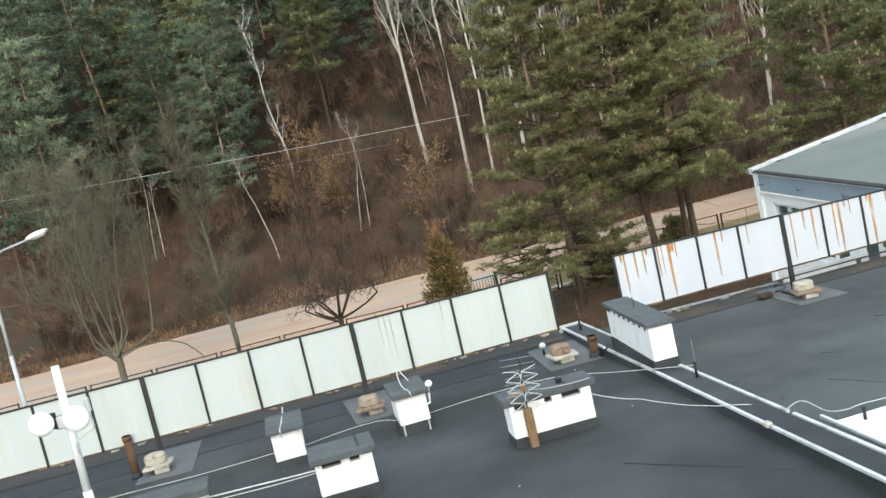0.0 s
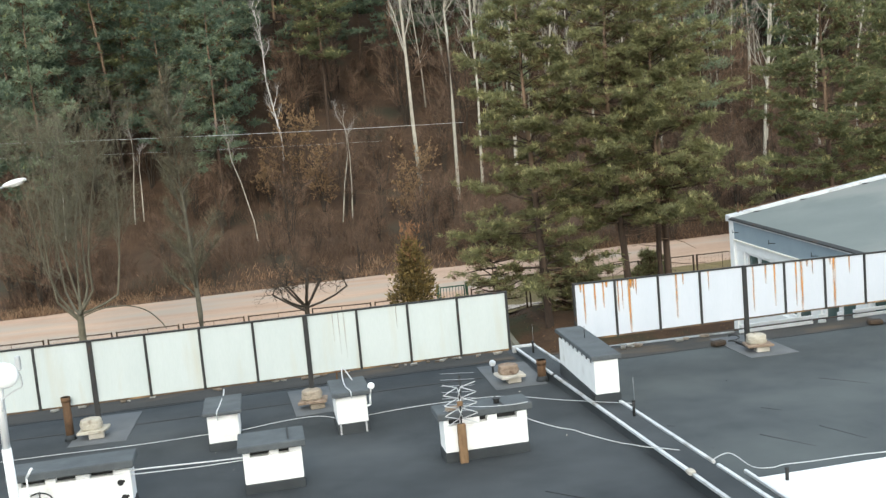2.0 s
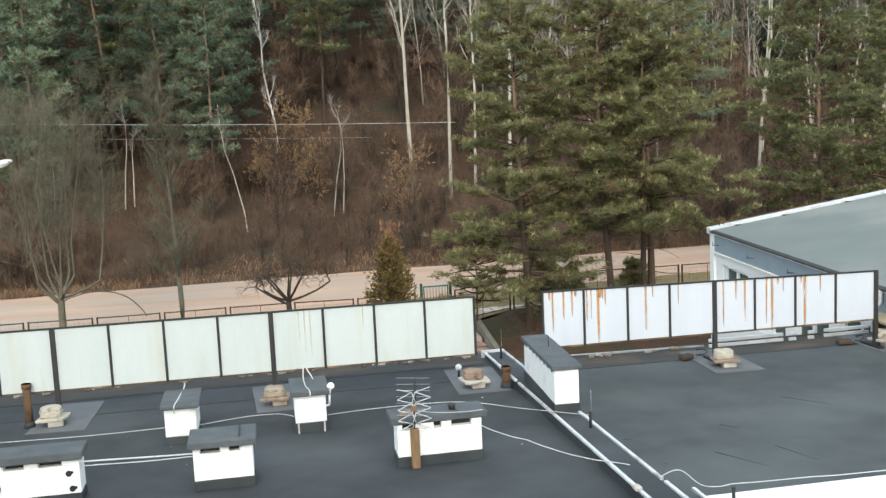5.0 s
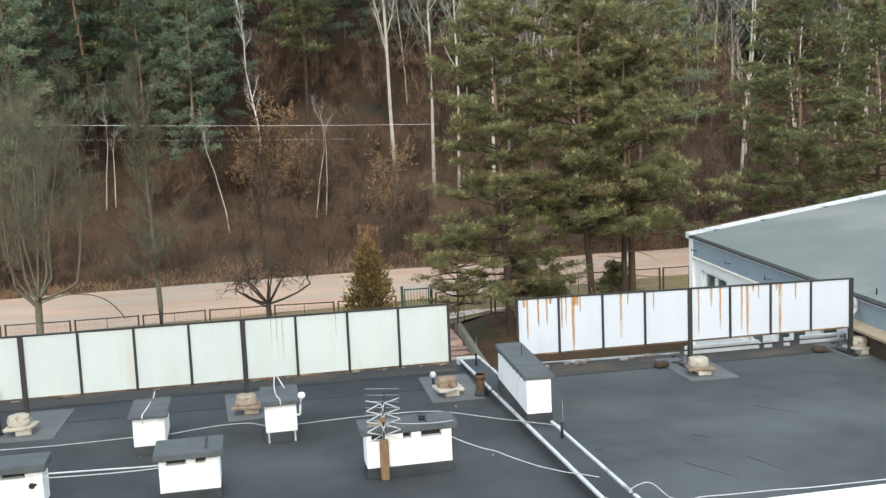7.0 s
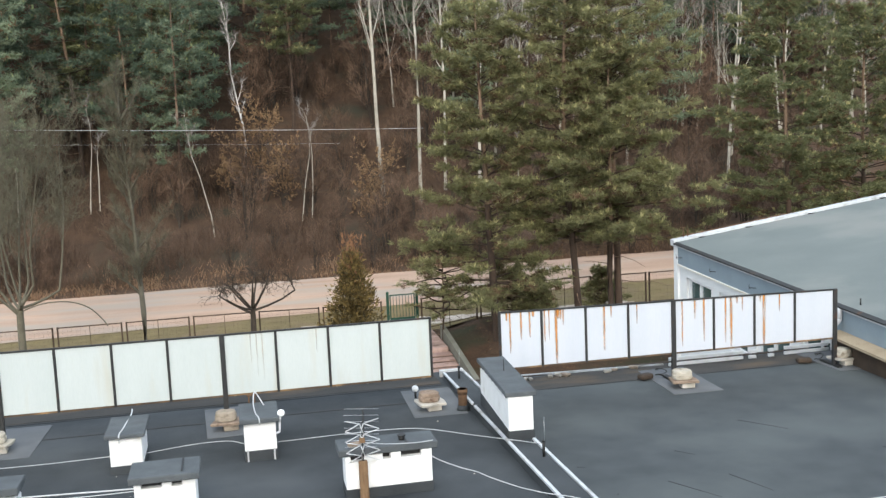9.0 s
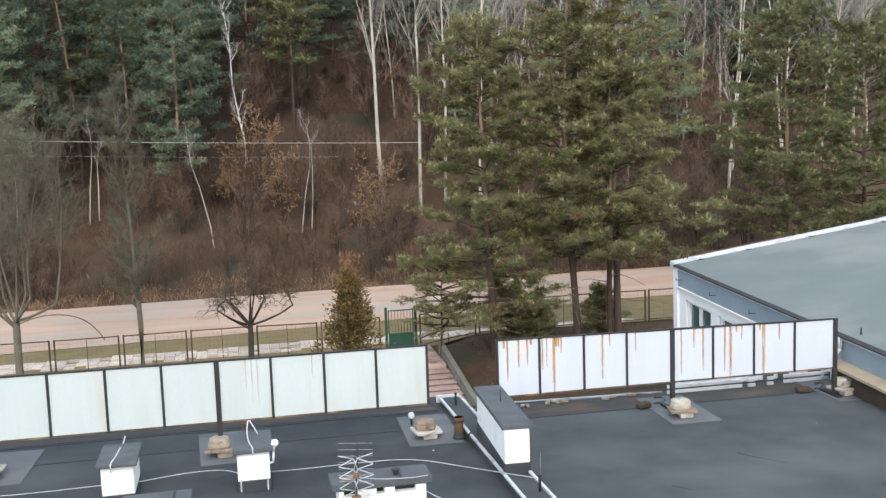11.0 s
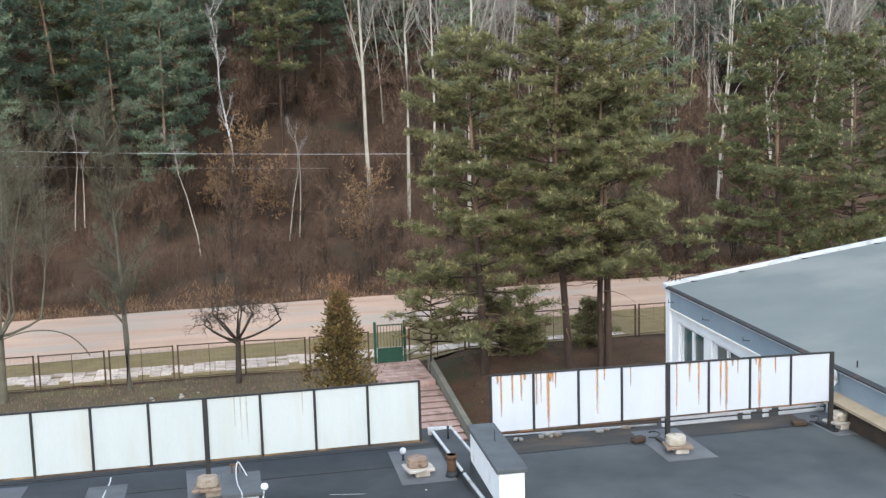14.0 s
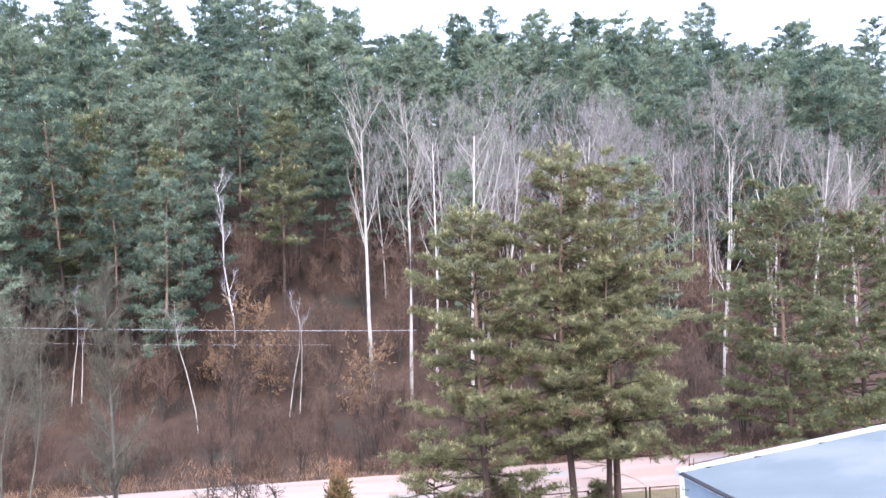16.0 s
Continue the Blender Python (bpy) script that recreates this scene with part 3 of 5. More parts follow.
pipe(7.0, 19.5, 0.47, 0.1, "rusty dark brown pipe standing by the parapet")
pipe(-2.86, 19.88, 0.9, 0.085, "rusty brown pipe standing on the roof near the signboard")

# antenna on its post before the long chimney
post = thing("antenna_post", "brown weathered wooden post with a loop antenna", "antenna", m=pose(4.25, 14.614, 0.137))
part("post", boxes((-0.07, 0.07, -0.045, 0.045, -0.01, 0.66), bev=0.012), "old_wood", post)
part("mast", rods(((0.0, 0.0, 0.6), (0.05, 0.0, 1.46), 0.011)), "frame", post)
for k in range(4):
    z = 0.76 + 0.175 * k
    for s in (-1, 1):
        part("element", rods(((s * 0.03, -0.05, z), (s * 0.27, -0.12, z + 0.085), 0.010, 0.007), ((s * 0.03, -0.05, z), (s * 0.27, -0.12, z - 0.085), 0.010, 0.007), n=6), "alu", post)
part("boom", rods(((-0.03, -0.05, 0.76), (0.03, -0.05, 0.935), 0.008), ((0.03, -0.05, 0.935), (-0.03, -0.05, 1.11), 0.008), ((-0.03, -0.05, 1.11), (0.03, -0.05, 1.285), 0.008), ((0.03, -0.05, 0.76), (-0.03, -0.05, 0.935), 0.008), ((-0.03, -0.05, 0.935), (0.03, -0.05, 1.11), 0.008), ((0.03, -0.05, 1.11), (-0.03, -0.05, 1.285), 0.008), n=6), "alu", post)
for k in range(8):
    z = 0.74 + 0.105 * k
    part("reflector_rod", rods(((-0.26, 0.1, z + 0.035), (0.30, 0.1, z - 0.015), 0.0028), n=5), "alu", post)
part("reflector_frame", rods(((0.02, 0.1, 0.9), (0.05, 0.1, 1.5), 0.005), ((0.02, -0.04, 1.0), (0.02, 0.1, 1.0), 0.006), n=6), "frame", post)
part("junction_box", boxes((-0.05, 0.04, -0.1, -0.03, 0.98, 1.06), bev=0.008), "old_wood", post)
bp = thing("broken_brick", "pale broken brick lying on the chimney cap", "brick", m=pose(4.155, 14.827, 0.971, 0, 0, 20))
part("lump", boxes((-0.11, 0.11, -0.05, 0.06, 0, 0.07), bev=0.02), "brick", bp)
st = thing("cap_vent", "small dark stub vent on the chimney cap", "vent", m=pose(4.938, 14.933, 0.969))
part("stub", rods(((0, 0, 0), (0, 0, 0.07), 0.05, 0.05), ((0, 0, 0.07), (0, 0, 0.09), 0.07, 0.07), n=10), "black", st)
tagged(tube("guy_wire", [(4.289, 14.561, 1.114), (4.641, 14.636, 1.025), (5.13, 14.657, 0.987), (5.424, 14.72, 0.979)], 0.006, "cable"), "thin antenna lead over the chimney", "cable")

# dish pole
dp = thing("dish_mast", "white painted steel mast with two round radio dishes", "antenna mast", m=pose(-2.08, 12.0, 0))
part("mast", rods(((0.03, 0, 0.0), (-0.0, 0, 2.1), 0.06), ((-0.0, 0, 2.1), (0.03, 0, 3.75), 0.05), n=14), "white_plastic", dp)
part("base_plate", boxes((-0.15, 0.18, -0.15, 0.15, 0.21, 0.235)), "alu", dp)
for x, z, r in ((-0.27, 3.11, 0.155), (0.14, 3.07, 0.165)):
    bm = bmesh.new()
    bmesh.ops.create_uvsphere(bm, u_segments=24, v_segments=12, radius=r, matrix=pose(x, -0.16, z) @ Matrix.Diagonal((1, 0.35, 1, 1)))
    for f in bm.faces:
        f.smooth = True
    dish = part("dish", bm, "white_plastic", dp, "round white radome")
    bm = rods(((x, -0.1, z), (x, -0.02, z), r * 0.45), n=14)
    part("back_plate", bm, "alu", dish)
part("clamp", boxes((-0.13, 0.06, -0.1, 0.08, 2.98, 3.12), (-0.2, -0.1, -0.12, -0.05, 3.0, 3.2), bev=0.01), "black", dp)
part("clamp_plate", boxes((0.27, 0.33, -0.12, -0.04, 3.1, 3.28), bev=0.01), "alu", dp)
part("radio", boxes((-0.1, 0.0, -0.14, -0.06, 2.98, 3.14), bev=0.015), "alu", dp)
tube("lead", [(0.3, -0.1, 3.08), (0.31, -0.08, 2.9), (0.18, -0.07, 2.83), (0.06, -0.07, 2.75), (0.04, -0.06, 2.6)], 0.01, "cable", dp)


# ---- signboards ----
def signboard(x0, edges, zb, zt0, zt1, y, material, posts, label):
    ob = thing("signboard", label, "signboard", "rooftop signboards")
    xa, xb = edges[0], edges[-1]
    def top(x):
        return zt0 + (zt1 - zt0) * (x - xa) / (xb - xa)
    for i, (a, b) in enumerate(zip(edges, edges[1:])):
        bm = bmesh.new()
        za, zc = top(a), top(b)
        t = 0.025
        box(bm, a + t, b - t, y - 0.012, y + 0.012, zb + 0.03, min(za, zc) - 0.03, bev=0.004)
        part("panel", bm, material, ob)
    for e in edges:
        big = any(abs(e - p) < 0.3 for p in posts)
        w = 0.05 if big else 0.026
        part("post" if big else "mullion", boxes((e - w, e + w, y - 0.035 - (0.02 if big else 0), y + 0.03, 0.01 if big else zb, top(e)), bev=0.004), "frame", ob)
        if big:
            part("foot", boxes((e - 0.06, e + 0.06, y - 0.25, y + 0.5, 0.01, 0.06)), "frame", ob)
    for a, b in zip(edges, edges[1:]):
        for z0, z1, h in ((top(a), top(b), 0.035), (zb + 0.035, zb + 0.035, 0.035)):
            sl = (z1 - z0) / (b - a)
            part("rail", box(bmesh.new(), a, b, y - 0.03, y + 0.025, -h, 0.0, m=Matrix(((1, 0, 0, 0), (0, 1, 0, 0), (sl, 0, 1, z0 - sl * a), (0, 0, 0, 1)))), "frame" if z0 > 1 else "rail_rust", ob)
    return ob


PY = 20.0
L_EDGES = [-2.29 + 1.093 * i for i in range(-4, 9)]
R_EDGES = [8.0, 8.95, 9.97, 10.97, 12.05, 13.04, 14.05, 15.07, 16.10]
sb_l = signboard(0, L_EDGES, 0.66, 1.99, 1.97, PY, "panel", (L_EDGES[0], L_EDGES[4], L_EDGES[8]), "long rooftop signboard of blank greyed white sheets in dark frames")
sb_r = signboard(0, R_EDGES, 0.66, 1.955, 1.85, PY, "panel_r", (12.05, 16.10), "rooftop signboard of blank white sheets with orange rust runs")


def streak(parent, x, ztop, length, w, seed, material="streak", dy=0.0145):
    r = random.Random(seed)
    verts, faces, n = [], [], 10
    for i in range(n + 1):
        t = i / n
        ww = w * (1 - 0.45 * t ** 3) * r.uniform(0.8, 1.15) + 0.001
        cx = x + 0.006 * r.uniform(-1, 1)
        z = ztop - length * t
        verts += [(cx - ww, PY - dy, z), (cx + ww, PY - dy, z)]
        if i:
            k = 2 * i
            faces.append((k - 2, k - 1, k + 1, k))
    raw("rust_run", verts, faces, material, parent)


for x, ln, w in ((8.23, 0.9, 0.010), (8.16, 0.18, 0.012), (8.48, 0.62, 0.010), (8.68, 0.58, 0.010), (8.76, 0.13, 0.014), (9.02, 0.70, 0.008), (9.12, 0.66, 0.006), (9.28, 1.23, 0.015), (9.33, 0.2, 0.03), (9.39, 0.22, 0.010), (9.45, 0.36, 0.008),
                 (10.40, 1.0, 0.013), (10.57, 0.26, 0.007), (11.18, 0.45, 0.006), (12.27, 1.05, 0.009), (12.58, 0.44, 0.012), (12.80, 0.98, 0.011), (13.33, 1.04, 0.010), (13.47, 1.21, 0.016), (13.75, 0.33, 0.007), (13.62, 0.15, 0.012),
                 (14.29, 1.21, 0.019), (14.2, 0.16, 0.012), (14.68, 0.40, 0.008)):
    streak(sb_r, x, 1.955 - 0.013 * (x - 8) - 0.036, ln, w * 1.85, int(x * 100))
    streak(sb_r, x, 1.955 - 0.013 * (x - 8) - 0.036, ln, w * 3.2, int(x * 100) + 1, "stain", 0.0135)
for x, ln, w in ((2.78, 0.9, 0.012), (2.66, 0.6, 0.01), (2.9, 1.0, 0.014), (4.02, 0.5, 0.01)):
    streak(sb_l, x, 1.93, ln, w * 1.2, int(x * 100), "stain")


# ballast: slabs, blocks and bricks that hold the signboard's feet
def ballast(x, y, seed, label, top="stone_cream", slab="slab", foot="slab"):
    r = random.Random(seed)
    pad = finish("felt_pad", boxes((-0.42, 0.72, -0.45, 1.75, 0.0, 0.012)), "patch")
    pad.matrix_basis = pose(x, y, 0.002, 0, 0, r.uniform(-3, 3))
    tagged(pad, "paler grey felt patch laid under ballast", "felt patch", "felt patches")
    blk = finish("concrete_block", boxes((-0.15, 0.15, -0.10, 0.12, 0, 0.12), bev=0.015), foot)
    blk.matrix_basis = pose(x + 0.07, y, 0.014, 0, 0, r.uniform(-8, 8))
    tagged(blk, "concrete block lying on a felt patch", "concrete block", "ballast")
    sl = finish("concrete_slab", worn_slab(r), slab)
    sl.matrix_basis = pose(x, y + 0.08, 0.139, r.uniform(-2, 2), r.uniform(-3, 3), r.uniform(-12, 12))
    tagged(sl, "flat concrete slab balanced on a block as ballast", "concrete slab", "ballast")
    # squarish cast lump with a worn rim and a groove round it
    bm = bmesh.new()
    verts, n = [], 16
    for rad, z in ((0.19, 0.0), (0.215, 0.03), (0.222, 0.11), (0.205, 0.122), (0.212, 0.135), (0.205, 0.185), (0.17, 0.205)):
        ring = []
        for i in range(n):
            a = 2 * math.pi * i / n
            c, q = math.cos(a), math.sin(a)
            k = rad / (abs(c) ** 3.2 + abs(q) ** 3.2) ** (1 / 3.2) * (1 + r.uniform(-0.045, 0.045))
            ring.append(bm.verts.new((k * c, 0.8 * k * q, z + (r.uniform(-0.008, 0.008) if z > 0 else 0))))
        verts.append(ring)
    for a, b in zip(verts, verts[1:]):
        for i in range(n):
            bm.faces.new((a[i], a[(i + 1) % n], b[(i + 1) % n], b[i]))
    bm.faces.new(verts[0][::-1])
    bm.faces.new(verts[-1])
    bl = finish("ballast_stone", bm, top)
    bl.matrix_basis = pose(x - 0.02, y + 0.08, 0.2, 0, 0, r.uniform(-20, 20))
    tagged(bl, label, "ballast stone", "ballast")


def worn_slab(r):
    """Thin slab with chipped, uneven edges."""
    bm = bmesh.new()
    rim = [(-0.28, -0.24), (-0.1, -0.25), (0.12, -0.24), (0.29, -0.25), (0.30, 0.0), (0.29, 0.25), (0.0, 0.25), (-0.28, 0.24), (-0.29, 0.02)]
    rim = [(px + r.uniform(-0.025, 0.025), py + r.uniform(-0.025, 0.025)) for px, py in rim]
    lo = [bm.verts.new((px * 0.97, py * 0.97, 0.0)) for px, py in rim]
    mid = [bm.verts.new((px, py, 0.045 + r.uniform(-0.006, 0.006))) for px, py in rim]
    hi = [bm.verts.new((px * 0.95, py * 0.95, 0.06)) for px, py in rim]
    k = len(rim)
    for a, b in ((lo, mid), (mid, hi)):
        for i in range(k):
            bm.faces.new((a[i], a[(i + 1) % k], b[(i + 1) % k], b[i]))
    bm.faces.new(lo[::-1])
    bm.faces.new(hi)
    return bm


ballast(-2.4, 19.75, 1, "rounded cream concrete lump on a slab", slab="stone_cream")
ballast(2.08, 19.75, 2, "tan concrete lump on a rough brown slab", "stone_tan", "stone_brown", "stone_tan")
ballast(6.34, 19.68, 3, "brown broken masonry lump on a slab", "stone_brown", "slab", "slab")
ballast(12.05, 19.45, 4, "cream concrete lump on a rough brown slab", "stone_cream", "stone_brown", "slab")
ballast(16.36, 19.95, 5, "cream grooved concrete lump on a pale slab", "stone_cream", "slab", "slab")

def wire_coil(x, y, seed):
    r = random.Random(seed)
    pts = [(x + 0.13 * math.cos(0.9 * i) * r.uniform(0.6, 1.2), y + 0.1 * math.sin(0.9 * i) * r.uniform(0.6, 1.2), 0.03 + 0.018 * i * r.uniform(0.7, 1.3)) for i in range(13)]
    return tagged(tube("wire_coil", pts, 0.011, "black"), "tangled black wire lying at the post's foot", "wire", "loose wires")


for x, y, rz, seed in ((11.55, 20.45, 20, 51), (15.62, 20.5, -14, 52)):
    lump = finish("concrete_block", boxes((-0.17, 0.17, -0.11, 0.11, 0, 0.12), bev=0.03), "edge")
    lump.matrix_basis = pose(x, y, 0.012, 0, 0, rz)
    tagged(lump, "dark weathered concrete block beside the sign post", "concrete block", "ballast")
    wire_coil(x + 0.36, y - 0.06, seed)

bulb = thing("bulkhead_lamp", "small white round lamp head lying by the parapet", "lamp", m=pose(6.2, 20.75, 0.012))
bm = bmesh.new()
bmesh.ops.create_uvsphere(bm, u_segments=10, v_segments=7, radius=0.075, matrix=pose(0, 0, 0.22))
part("globe", bm, "white_plastic", bulb)
part("stem", rods(((0, 0, 0), (0, 0, 0.16), 0.025)), "black", bulb)


# cables and stubs
def cable(pts, r, label):
    return tagged(tube("cable", pts, r * 0.66, "cable"), label, "cable", "roof cables")


cable([(-6.433, 17.9, 0.283), (-3.355, 17.845, 0.314), (-1.371, 17.845, 0.284), (0.017, 17.867, 0.294)], 0.010, "grey cable strung over the roof to a chimney")
cable([(0.582, 18.01, 0.24), (1.425, 18.065, 0.298), (2.081, 18.065, 0.298), (2.408, 17.955, 0.242)], 0.010, "grey cable strung between two chimneys")
cable([(2.994, 17.845, 0.245), (3.623, 17.082, 0.493), (4.483, 17.082, 0.503), (5.58, 17.082, 0.463), (6.535, 16.433, 0.421), (7.419, 15.199, 0.551)], 0.010, "grey cable strung to the parapet stub")
cable([(5.387, 14.88, 0.687), (5.521, 14.667, 0.643), (5.818, 14.35, 0.583), (5.998, 14.086, 0.59), (6.15, 13.875, 0.556), (6.502, 13.507, 0.488), (6.663, 13.35, 0.473), (6.884, 13.256, 0.427), (7.095, 13.141, 0.411), (7.323, 12.974, 0.396)], 0.011, "pale cable trailing from chimney to parapet")
cable([(7.62, 12.55, 0.3), (7.9, 12.7, 0.33), (8.1, 12.75, 0.28), (8.2, 12.35, 0.2), (8.4, 12.15, 0.22), (8.6, 12.12, 0.25), (9.1, 12.2, 0.2), (9.8, 12.12, 0.22), (10.5, 12.05, 0.22), (13, 12.05, 0.2)], 0.012, "pale cable wandering over the roof edge")
cable([(-1.045, 14.827, 0.737), (-0.145, 14.795, 0.718), (0.344, 14.752, 0.714), (0.784, 14.71, 0.72)], 0.020, "thick pale conduit between two chimneys")
cable([(-1.045, 14.827, 0.668), (-0.145, 14.795, 0.65), (0.344, 14.752, 0.661), (0.784, 14.71, 0.681)], 0.013, "thin pale conduit between two chimneys")
for x, y, z in ((7.449, 15.199, 0.316), (8.43, 11.75, 0.06), (7.4, 21.6, 0.14)):
    s = thing("stub_post", "short black cable stub post on the roof", "post", "stub posts", m=pose(x, y, z))
    part("post", rods(((0, 0, 0), (0, 0, 0.27), 0.026), n=8), "black", s)
    part("cap", rods(((0, 0, 0.27), (0, 0, 0.29), 0.035), n=8), "black", s)
    if x > 8:
        continue
    part("rod", rods(((0.02, 0, 0.2), (0.02, 0, 0.7), 0.0022), n=5), "alu", s)
hs = thing("conduit_end", "white conduit end standing by the long chimney", "conduit", m=pose(-2.504, 14.508, 0.14))
part("conduit", rods(((0, 0, 0), (0, 0, 0.8), 0.012), ((0, 0, 0.8), (0.1, -0.03, 0.95), 0.02), n=7), "white_plastic", hs)

# grit on the roof felt
rq = random.Random(31)
for k in range(12):
    gx, gy = (rq.uniform(-1, 6.6), rq.uniform(11, 19)) if k % 2 else (rq.uniform(8.2, 15.5), rq.uniform(13, 21))
    bm = bmesh.new()
    bmesh.ops.create_icosphere(bm, subdivisions=1, radius=rq.uniform(0.008, 0.02), matrix=Matrix.Diagonal((1.3, 1, 0.6, 1)))
    g = finish("pebble", bm, rq.choice(("slab", "slab", "black")))
    g.matrix_basis = pose(gx, gy, 0.008 + (roof_z(gy) if gx < 7 else 0.0), 0, 0, rq.uniform(0, 360))
    tagged(g, "small stone lying on the roof felt", "pebble", "roof grit")
# rubble along the roof edge under the signboard
for k in range(46):
    gx = (rq.uniform(3.2, 6.8) if k < 15 else rq.uniform(-5, 3.2)) if k < 34 else rq.uniform(8.2, 12)
    bm = box(bmesh.new(), -0.09, 0.09, -0.05, 0.05, 0, 0.06, bev=0.012)
    g = finish("rubble", bm, rq.choice(("slab", "brick", "brick", "concrete")))
    s = rq.uniform(0.5, 1.2)
    g.matrix_basis = pose(gx, (22.55 if k < 34 else 21.45) + rq.uniform(-0.12, 0.12), 0.012, 0, 0, rq.uniform(0, 180)) @ Matrix.Diagonal((s, s, s, 1))
    tagged(g, "broken mortar piece lying along the roof edge", "rubble", "edge rubble")

# ---- neighbouring building with the pitched felt roof ----
nb = thing("neighbour_house", "white rendered building with grey-green felt roof and blue fascia", "building", kind="structure")


def nb_z(x, y):
    return 1.71 + 0.143 * (x - 17.06) + 0.034 * (y - 30.8)


def nb_x(y):
    return 17.06 + 0.036 * (y - 30.8)


def nb_p(s, y, dz=0.0, dx=0.0):
    x = nb_x(y) + s + dx
    return (x, y - 0.036 * s, nb_z(x, y - 0.036 * s) + dz)


part("roof", slab_quad(bmesh.new(), [nb_p(0, 2), nb_p(16, 2), nb_p(16, 30.8), nb_p(0, 30.8)], 0.1), "roof_b", nb, "grey-green felt roof")
part("verge", slab_quad(bmesh.new(), [nb_p(-0.06, 30.72, 0.07), nb_p(16, 30.72, 0.07), nb_p(16, 31.05, 0.07), nb_p(-0.06, 31.05, 0.07)], 0.2), "tin", nb, "white sheet-metal verge")
part("gutter", slab_quad(bmesh.new(), [nb_p(-0.10, 2, -0.02), nb_p(0.02, 2, 0.012), nb_p(0.02, 30.72, 0.012), nb_p(-0.10, 30.72, -0.02)], 0.03), "frame", nb, "dark eaves gutter")
bm = bmesh.new()
slab_quad(bm, [nb_p(0.0, 2, -0.1), nb_p(0.1, 2, -0.1), nb_p(0.1, 30.55, -0.1), nb_p(0.0, 30.55, -0.1)], 0.62)
part("fascia", bm, "blue", nb, "blue-grey sheet fascia")
part("fascia_trim", slab_quad(bmesh.new(), [nb_p(-0.04, 2, -0.70), nb_p(0.1, 2, -0.70), nb_p(0.1, 30.55, -0.70), nb_p(-0.04, 30.55, -0.70)], 0.05), "cream", nb)
part("corner_pier", slab_quad(bmesh.new(), [nb_p(-0.03, 30.55, -0.1), nb_p(0.35, 30.55, -0.1), nb_p(0.35, 30.85, -0.1), nb_p(-0.03, 30.85, -0.1)], 6.6), "wall_w", nb)
part("gable_wall", slab_quad(bmesh.new(), [nb_p(0.35, 30.6, -0.1), nb_p(16, 30.6, -0.1), nb_p(16, 30.82, -0.1), nb_p(0.35, 30.82, -0.1)], 6.8), "wall_w", nb)
part("eaves_trim", slab_quad(bmesh.new(), [nb_p(-0.07, 2, -0.055), nb_p(0.0, 2, -0.055), nb_p(0.0, 30.55, -0.055), nb_p(-0.07, 30.55, -0.055)], 0.045), "tin", nb, "pale drip trim under the dark eaves")
part("ledge", slab_quad(bmesh.new(), [nb_p(-0.34, 2, -0.66), nb_p(-0.002, 2, -0.63), nb_p(-0.002, 20.7, -0.63), nb_p(-0.34, 20.7, -0.66)], 0.06), "ledge", nb, "tan board ledge under the fascia")
# added dark sheet: stands for the shadowed gap under the ledge
part("lower_wall", slab_quad(bmesh.new(), [nb_p(-0.16, 2, -0.75), nb_p(-0.045, 2, -0.75), nb_p(-0.045, 20.6, -0.75), nb_p(-0.16, 20.6, -0.75)], 4.0), "edge", nb, "dark brown sheet for the shade below the ledge")
# side wall with its window band
part("side_wall", slab_quad(bmesh.new(), [nb_p(0.05, 2, -0.75), nb_p(0.3, 2, -0.75), nb_p(0.3, 30.55, -0.75), nb_p(0.05, 30.55, -0.75)], 0.32), "wall_w", nb)
part("side_wall", slab_quad(bmesh.new(), [nb_p(0.05, 2, -2.7), nb_p(0.3, 2, -2.7), nb_p(0.3, 30.55, -2.7), nb_p(0.05, 30.55, -2.7)], 4.0), "wall_w", nb)
y = 30.0
while y > 12:
    part("pier", slab_quad(bmesh.new(), [nb_p(0.06, y, -1.07), nb_p(0.3, y, -1.07), nb_p(0.3, y + 0.55, -1.07), nb_p(0.06, y + 0.55, -1.07)], 1.63), "wall_w", nb)
    win = part("window", slab_quad(bmesh.new(), [nb_p(0.2, y - 1.9, -1.07), nb_p(0.22, y - 1.9, -1.07), nb_p(0.22, y, -1.07), nb_p(0.2, y, -1.07)], 1.63), "glass", nb, "dark window glass")
    for k in range(3):
        yy = y - 0.08 - k * 0.87
        part("window_frame", slab_quad(bmesh.new(), [nb_p(0.13, yy - 0.06, -1.08), nb_p(0.2, yy - 0.06, -1.08), nb_p(0.2, yy + 0.06, -1.08), nb_p(0.13, yy + 0.06, -1.08)], 1.6), "white_plastic", win)
    for dz in (-1.08, -2.58):
        part("window_frame", slab_quad(bmesh.new(), [nb_p(0.13, y - 1.9, dz), nb_p(0.2, y - 1.9, dz), nb_p(0.2, y, dz), nb_p(0.13, y, dz)], 0.09), "white_plastic", win)
    y -= 2.45
for y in (30.2, 27.6, 25.0):
    x0, y0, z0 = nb_p(0.0, y, -0.45)
    part("hook", rods(((x0 + 0.02, y0, z0), (x0 - 0.22, y0 - 0.02, z0 + 0.03), 0.012), ((x0 - 0.22, y0 - 0.02, z0), (x0 - 0.22, y0 - 0.02, z0 + 0.13), 0.01), n=6), "black", nb)
for s, dz in ((0.9, 0.09), (2.6, 0.09), (4.9, 0.09), (7.6, 0.09)):
    x0, y0, z0 = nb_p(s, 30.7, 0.0)
    part("roof_clip", boxes((x0 - 0.12, x0 + 0.12, y0 - 0.1, y0 - 0.05, z0 - 0.01, z0 + 0.025)), "black", nb)
x0, y0, z0 = nb_p(0.35, 30.9, 0.05)
